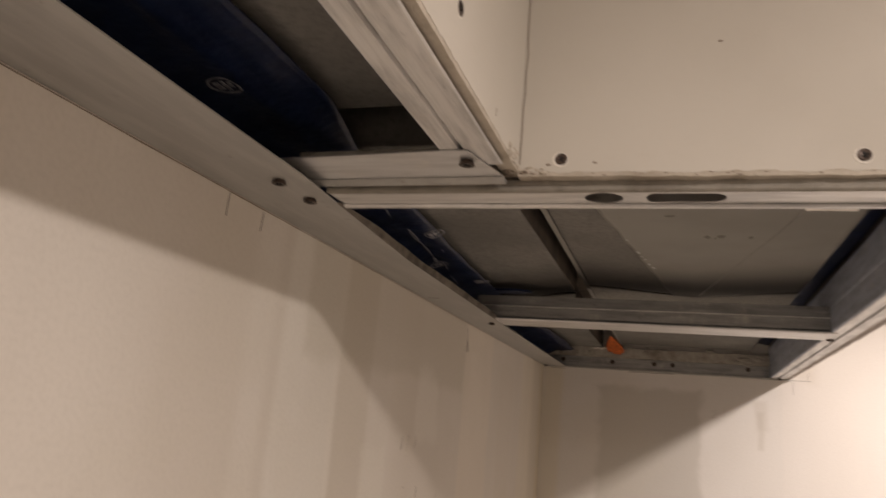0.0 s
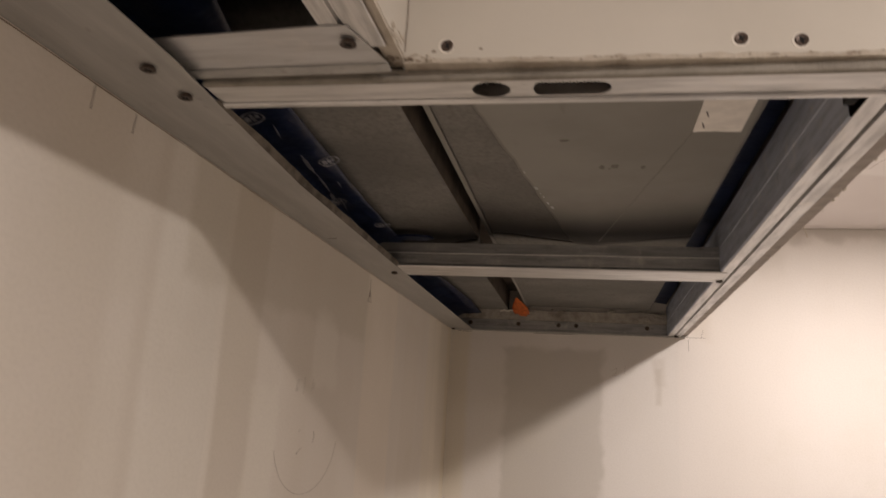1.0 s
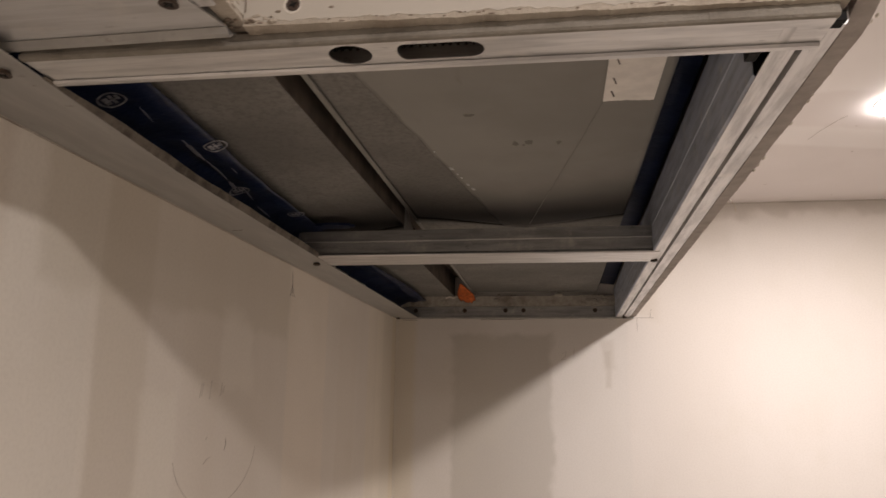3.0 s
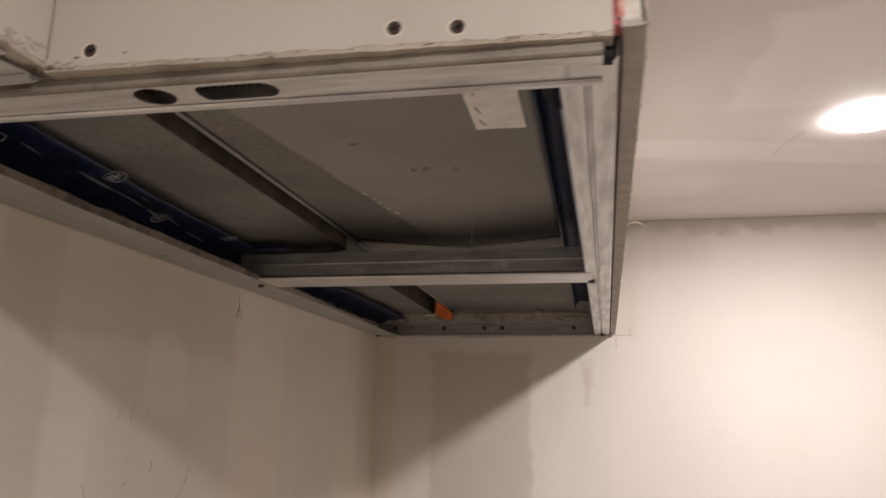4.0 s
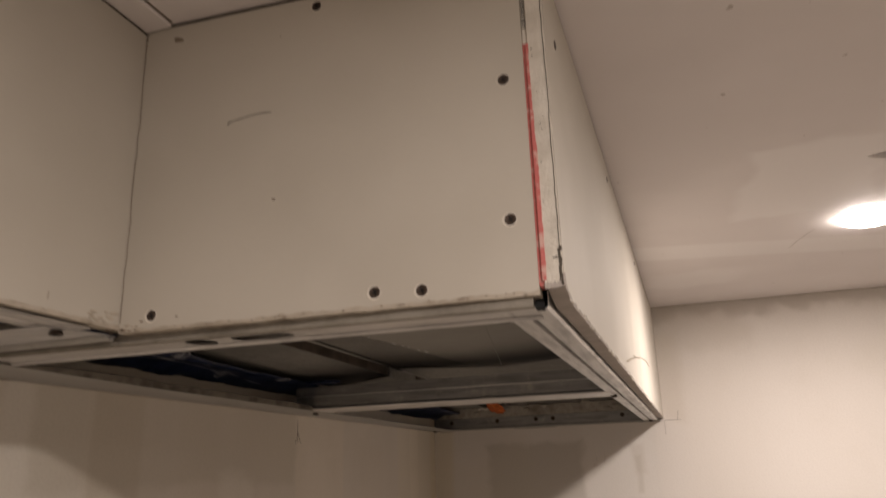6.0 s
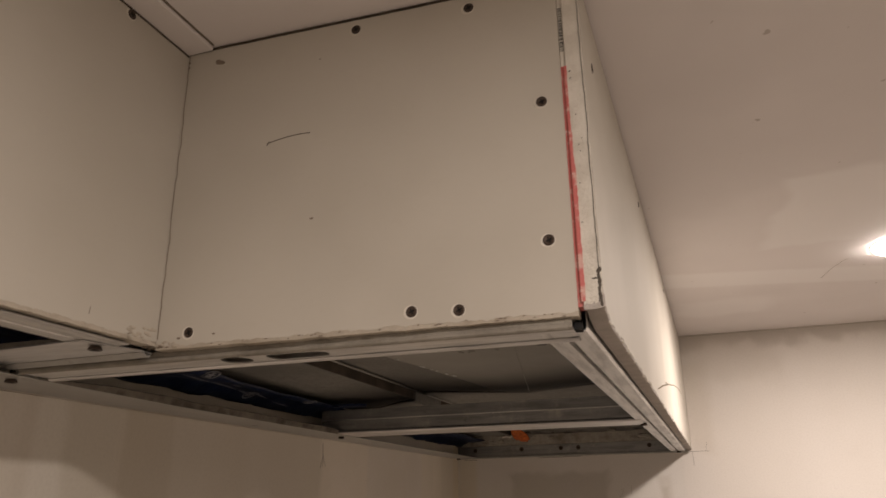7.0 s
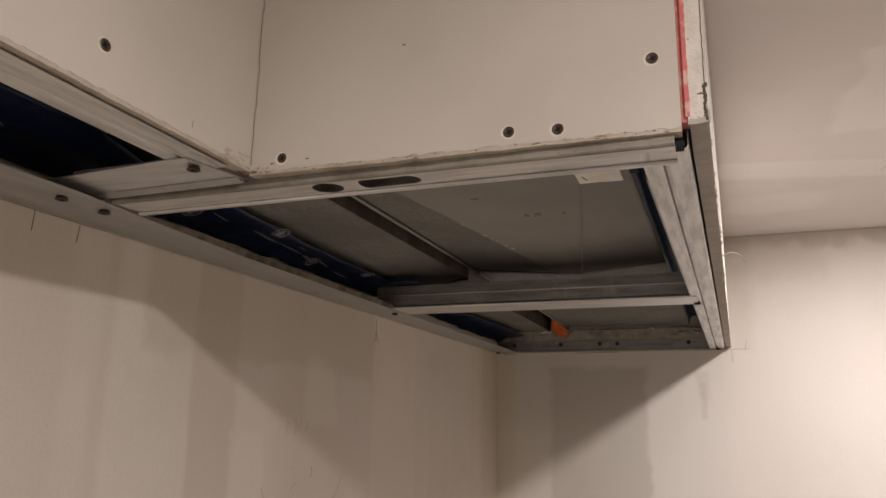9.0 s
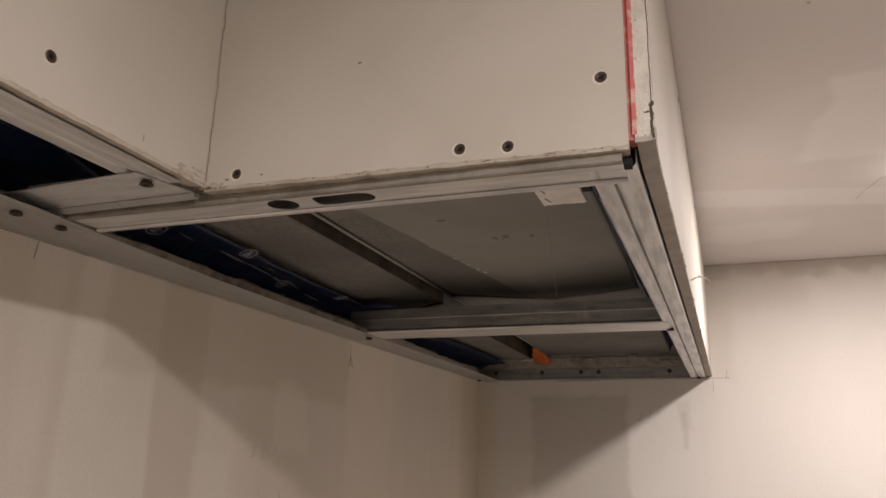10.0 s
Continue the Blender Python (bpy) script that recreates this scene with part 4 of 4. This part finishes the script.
def print_disc(x, y, r):
    """A white ring with bars in it, laid on the film."""
    bm = bmesh.new()
    def drop(a, b):
        return Vector((x + a, y + b, film_height(x + a, y + b) - 0.0006))
    n = 24
    for r0, r1 in ((r * 0.84, r),):
        inner = [bm.verts.new(drop(r0 * math.cos(k * math.tau / n), r0 * math.sin(k * math.tau / n))) for k in range(n)]
        outer = [bm.verts.new(drop(r1 * math.cos(k * math.tau / n), r1 * math.sin(k * math.tau / n))) for k in range(n)]
        for k in range(n):
            bm.faces.new((inner[k], inner[(k + 1) % n], outer[(k + 1) % n], outer[k]))
    for a0, a1, b0, b1 in ((-0.55, -0.2, -0.45, 0.45), (-0.05, 0.15, -0.6, 0.6), (0.3, 0.55, -0.4, 0.2), (-0.5, 0.5, -0.08, 0.08)):
        bm.faces.new([bm.verts.new(drop(a * r, b * r)) for a, b in ((a0, b0), (a1, b0), (a1, b1), (a0, b1))])
    made = bmesh.ops.extrude_face_region(bm, geom=list(bm.faces))
    bmesh.ops.translate(bm, vec=(0, 0, -0.0003), verts=[g for g in made["geom"] if isinstance(g, bmesh.types.BMVert)])
    return bm


for x, y, r in ((0.043, 0.668, 0.013), (0.073, 0.798, 0.013), (0.034, 0.945, 0.013), (0.060, 1.070, 0.013), (0.050, 0.412, 0.013), (0.035, 1.25, 0.013), (0.05, 1.4, 0.013), (0.05, 0.2, 0.013)):
    part("round_print", print_disc(x, y, r * 0.92), INK_FILM, film, "white round print")

# pale ribbons painted as highlights along the film's creases
for x0, y0, x1, y1, w in ((0.050, 0.775, 0.043, 0.835, 0.0050), (0.043, 0.840, 0.037, 0.905, 0.0028), (0.036, 0.912, 0.031, 0.940, 0.0050), (0.055, 0.690, 0.049, 0.722, 0.0016),
                          (0.030, 1.010, 0.027, 1.060, 0.0022), (0.040, 0.945, 0.034, 0.985, 0.0016), (0.062, 0.860, 0.060, 0.880, 0.0012)):
    bm = bmesh.new()
    ribbon(bm, [(x0 + (x1 - x0) * k / 8 + 0.0012 * noise.noise((k * 0.9, y0 * 9, 0.0)), y0 + (y1 - y0) * k / 8, film_height(x0 + (x1 - x0) * k / 8, y0 + (y1 - y0) * k / 8) - 0.0005) for k in range(9)], w * 0.35, (0, 0, -0.0004))
    ribbon(bm, [(x0 + (x1 - x0) * k / 8, y0 + (y1 - y0) * k / 8, film_height(x0 + (x1 - x0) * k / 8, y0 + (y1 - y0) * k / 8) - 0.0006) for k in range(2, 7)], w, (0, 0, -0.0004))
    part("worn_crease", bm, FILM_HIGHLIGHT, film, "crease with a painted pale highlight")

far_film = thing("plastic_film", "dark blue plastic film tucked between duct and steel profile", "plastic film")
bm = bmesh.new()
ny = 120
rows = []
for j in range(ny + 1):
    y = 0.56 + 1.43 * j / ny
    b = 0.003 * noise.noise((y * 8, 4.0, 1.0))
    xr = 0.534 + 0.018 * (y - 0.56) / 1.43
    rows.append([bm.verts.new(p) for p in ((0.5102, y, 2.3665 + b), (0.5125, y, 2.378 + b), (0.520, y, 2.386 + b), (xr, y, 2.382))])
for a, b in zip(rows, rows[1:]):
    for i in range(3):
        bm.faces.new((a[i], a[i + 1], b[i + 1], b[i])).smooth = True
made = bmesh.ops.extrude_face_region(bm, geom=list(bm.faces))
bmesh.ops.translate(bm, vec=(0, 0, 0.0012), verts=[g for g in made["geom"] if isinstance(g, bmesh.types.BMVert)])
part("sheet", bm, FILM, far_film)

bm = bmesh.new()
made = bmesh.ops.create_icosphere(bm, subdivisions=4, radius=1.0)
for v in bm.verts:
    k = 1 + 0.22 * noise.noise(v.co * 1.6) + 0.12 * noise.noise(v.co * 5)
    low = (1 - v.co.z) / 2
    v.co = Vector((v.co.x * (0.006 + 0.024 * low) + 0.012 * low, v.co.y * (0.010 + 0.008 * low) + 0.075 * low, -0.034 * low)) * k
for f in bm.faces:
    f.smooth = True
blob = thing("foam_lump", "lump of bright orange foam at the duct's end", "foam", "", "", pose(0.1800, 1.895, 2.374))
part("lump", bm, ORANGE, blob)

# ---- ceiling strip over the narrow box, pencil notes on the walls ----
setting("trim", box_mesh(0.2305, 0.2570, -0.80, 0.5100, CEIL - 0.0045, CEIL - 0.0005, 0.0008), CEILING_WHITE, "narrow white strip in the ceiling corner", "ceiling strip")

seam = thing("ceiling_joint", "dark open joints between the boards and the ceiling", "joint")
bm = bmesh.new()
w = wavering(60, 0.35, 0.0006, 91.0, 30.0)
ribbon(bm, [(0.346 * i / 60, -0.0001, CEIL - 0.0020 + w[i]) for i in range(61)], 0.0022, (0, -0.0006, 0))
part("line", bm, GROOVE, seam, "", FRONT)
bm = bmesh.new()
w = wavering(120, 1.3, 0.0008, 93.0, 20.0)
ribbon(bm, [(1.31 * i / 120, -0.0001, CEIL - 0.0048 + w[i]) for i in range(121)], 0.0024, (0, -0.0006, 0))
part("line", bm, GROOVE, seam, "", NARROW)
bm = bmesh.new()
w = wavering(120, 1.3, 0.0008, 95.0, 20.0)
ribbon(bm, [(0.2580 + w[i], -0.80 + 1.308 * i / 120, CEIL) for i in range(121)], 0.0018, (0, 0, -0.0005))
part("line", bm, CRACK, seam)

def pencil_line(pts, width, lift, parent, material=None, name="line", label=""):
    bm = bmesh.new()
    ribbon(bm, pts, width, lift)
    part(name, bm, material or PENCIL, parent, label)


note = thing("pencil_note", "handwritten pencil number and ticks on the skimmed wall", "pencil note")
for y, z0, z1 in ((0.952, 2.094, 2.110), (0.957, 2.096, 2.111), (0.977, 2.093, 2.113), (1.006, 2.097, 2.112), (1.012, 2.100, 2.108)):
    pencil_line([(0.0, y, z0), (0.0, y + 0.003, z1)], 0.0012, (0.0004, 0, 0), note, SMUDGE_PENCIL, "stroke")
for pts in ([(0.974, 2.018), (0.981, 2.023), (0.990, 2.025)], [(1.027, 2.031), (1.031, 2.038), (1.029, 2.045)], [(0.975, 2.046), (0.978, 2.048)]):
    pencil_line([(0.0, y, z) for y, z in pts], 0.0010, (0.0004, 0, 0), note, LIGHT_PENCIL, "stroke")
for pts in ([(1.231, 2.291), (1.233, 2.252)], [(1.233, 2.272), (1.224, 2.250)], [(1.232, 2.272), (1.243, 2.252)],
            [(0.507, 2.298), (0.506, 2.279)], [(0.559, 2.297), (0.557, 2.280)]):
    pencil_line([(0.0, y, z) for y, z in pts], 0.0006, (0.0004, 0, 0), note, None, "tick")
pencil_line([(0.0, 1.012 + 0.112 * math.cos(a), 2.040 + 0.073 * math.sin(a)) for a in [math.radians(d) for d in range(192, 362, 10)]],
            0.0007, (0.0003, 0, 0), note, LIGHT_PENCIL, "loop", "faint open pencil loop")

mark = thing("pencil_cross", "pencil cross and ticks marked on the end wall", "pencil note")
for pts, width in (([(0.598, 2.3005), (0.646, 2.3010)], 0.0008), ([(0.6055, 2.298), (0.6060, 2.268)], 0.0006), ([(0.637, 2.301), (0.641, 2.322)], 0.0006),
                   ([(0.422, 2.212), (0.432, 2.217), (0.430, 2.205), (0.420, 2.197), (0.434, 2.199)], 0.0006), ([(0.452, 2.225), (0.450, 2.203)], 0.0006),
                   ([(0.018, 2.2965), (0.055, 2.2955)], 0.0010), ([(0.22, 2.2968), (0.33, 2.2978)], 0.0010)):
    pencil_line([(x, 2.0, z) for x, z in pts], width, (0, -0.0004, 0), mark, LIGHT_PENCIL if 0.4 < pts[0][0] < 0.5 else PENCIL)

hair = thing("ceiling_crack", "hairline crack in the ceiling filler", "crack")
bm = bmesh.new()
ribbon(bm, [(0.885, 1.545, CEIL), (0.892, 1.50, CEIL), (0.908, 1.44, CEIL), (0.914, 1.43, CEIL)], 0.0005, (0, 0, -0.0003))
part("line", bm, plain("faint_crack", (0.42, 0.37, 0.32), 0.8), hair)

for ob in scene.objects:
    if ob.parent and ob.name.split(".")[0] in SMALL and ob.parent.name.split(".")[0] != "foam_lump":
        ob["kind"] = "stuff"

scrap = thing("paper_scrap", "frayed white paper scrap beside the orange foam", "paper scrap")
bm = bmesh.new()
ribbon(bm, [(0.132, 1.984, 2.3505), (0.142, 1.980, 2.3530), (0.152, 1.981, 2.3500), (0.160, 1.979, 2.3540), (0.167, 1.981, 2.3515)], 0.004, (0, -0.0008, -0.0004))
part("paper", bm, EDGE_WHITE, scrap)

joint = thing("joint_crack", "hairline crack where the end wall meets the ceiling", "crack")
bm = bmesh.new()
w = wavering(90, 0.9, 0.0016, 71.0, 14.0)
ribbon(bm, [(0.615 + 0.9 * i / 90, 1.9998, CEIL - 0.0022 + w[i]) for i in range(91)], 0.0008, (0, -0.0003, 0))
part("line", bm, FAINT, joint)


gap = thing("wall_joint", "dark hairline gap between edge profile and skimmed wall", "crack")
bm = bmesh.new()
n = 260
w = wavering(n, 2.7, 0.0011, 77.0, 9.0)
for i in range(n):
    y = -0.75 + 2.7 * i / n
    wide = 0.0011 if y < 0.62 else 0.0005
    ribbon(bm, [(0.0001, y, LOW - 0.0010 - abs(w[i]) * 0.5), (0.0001, y + 2.7 / n, LOW - 0.0010 - abs(w[i + 1]) * 0.5)], wide * (0.5 + 500 * abs(w[i])), (0.0004, 0, 0))
part("line", bm, CRACK, gap)


# ---- marks belong to the part that carries them ----
def carried_by(owner, name):
    return next(c for c in owner.children if c.name.split(".")[0] == name)


for owner, carrier, marks in ((front, "face_paper", ("joint_crack", "scratch", "dent", "torn_edge")), (front, "edge_paper", ("bar_print",)), (narrow, "face_paper", ("scuffs", "pencil_tick")),
                              (side, "face_paper", ("torn_fringe", "paper_shred")), (film, "sheet", ("round_print", "worn_crease")), (tab, "label_paper", ("print_mark",)),
                              (duct, "cover_sheet", ("paper_fleck", "stain")), (wall_rail, "bottom_flange", ("pencil_tick",)), (cross_rail, "web", ("bead",))):
    bearer = carried_by(owner, carrier)
    for child in list(owner.children):
        if child.name.split(".")[0] in marks:
            child.parent = bearer
            child.matrix_parent_inverse = Matrix.Identity(4)
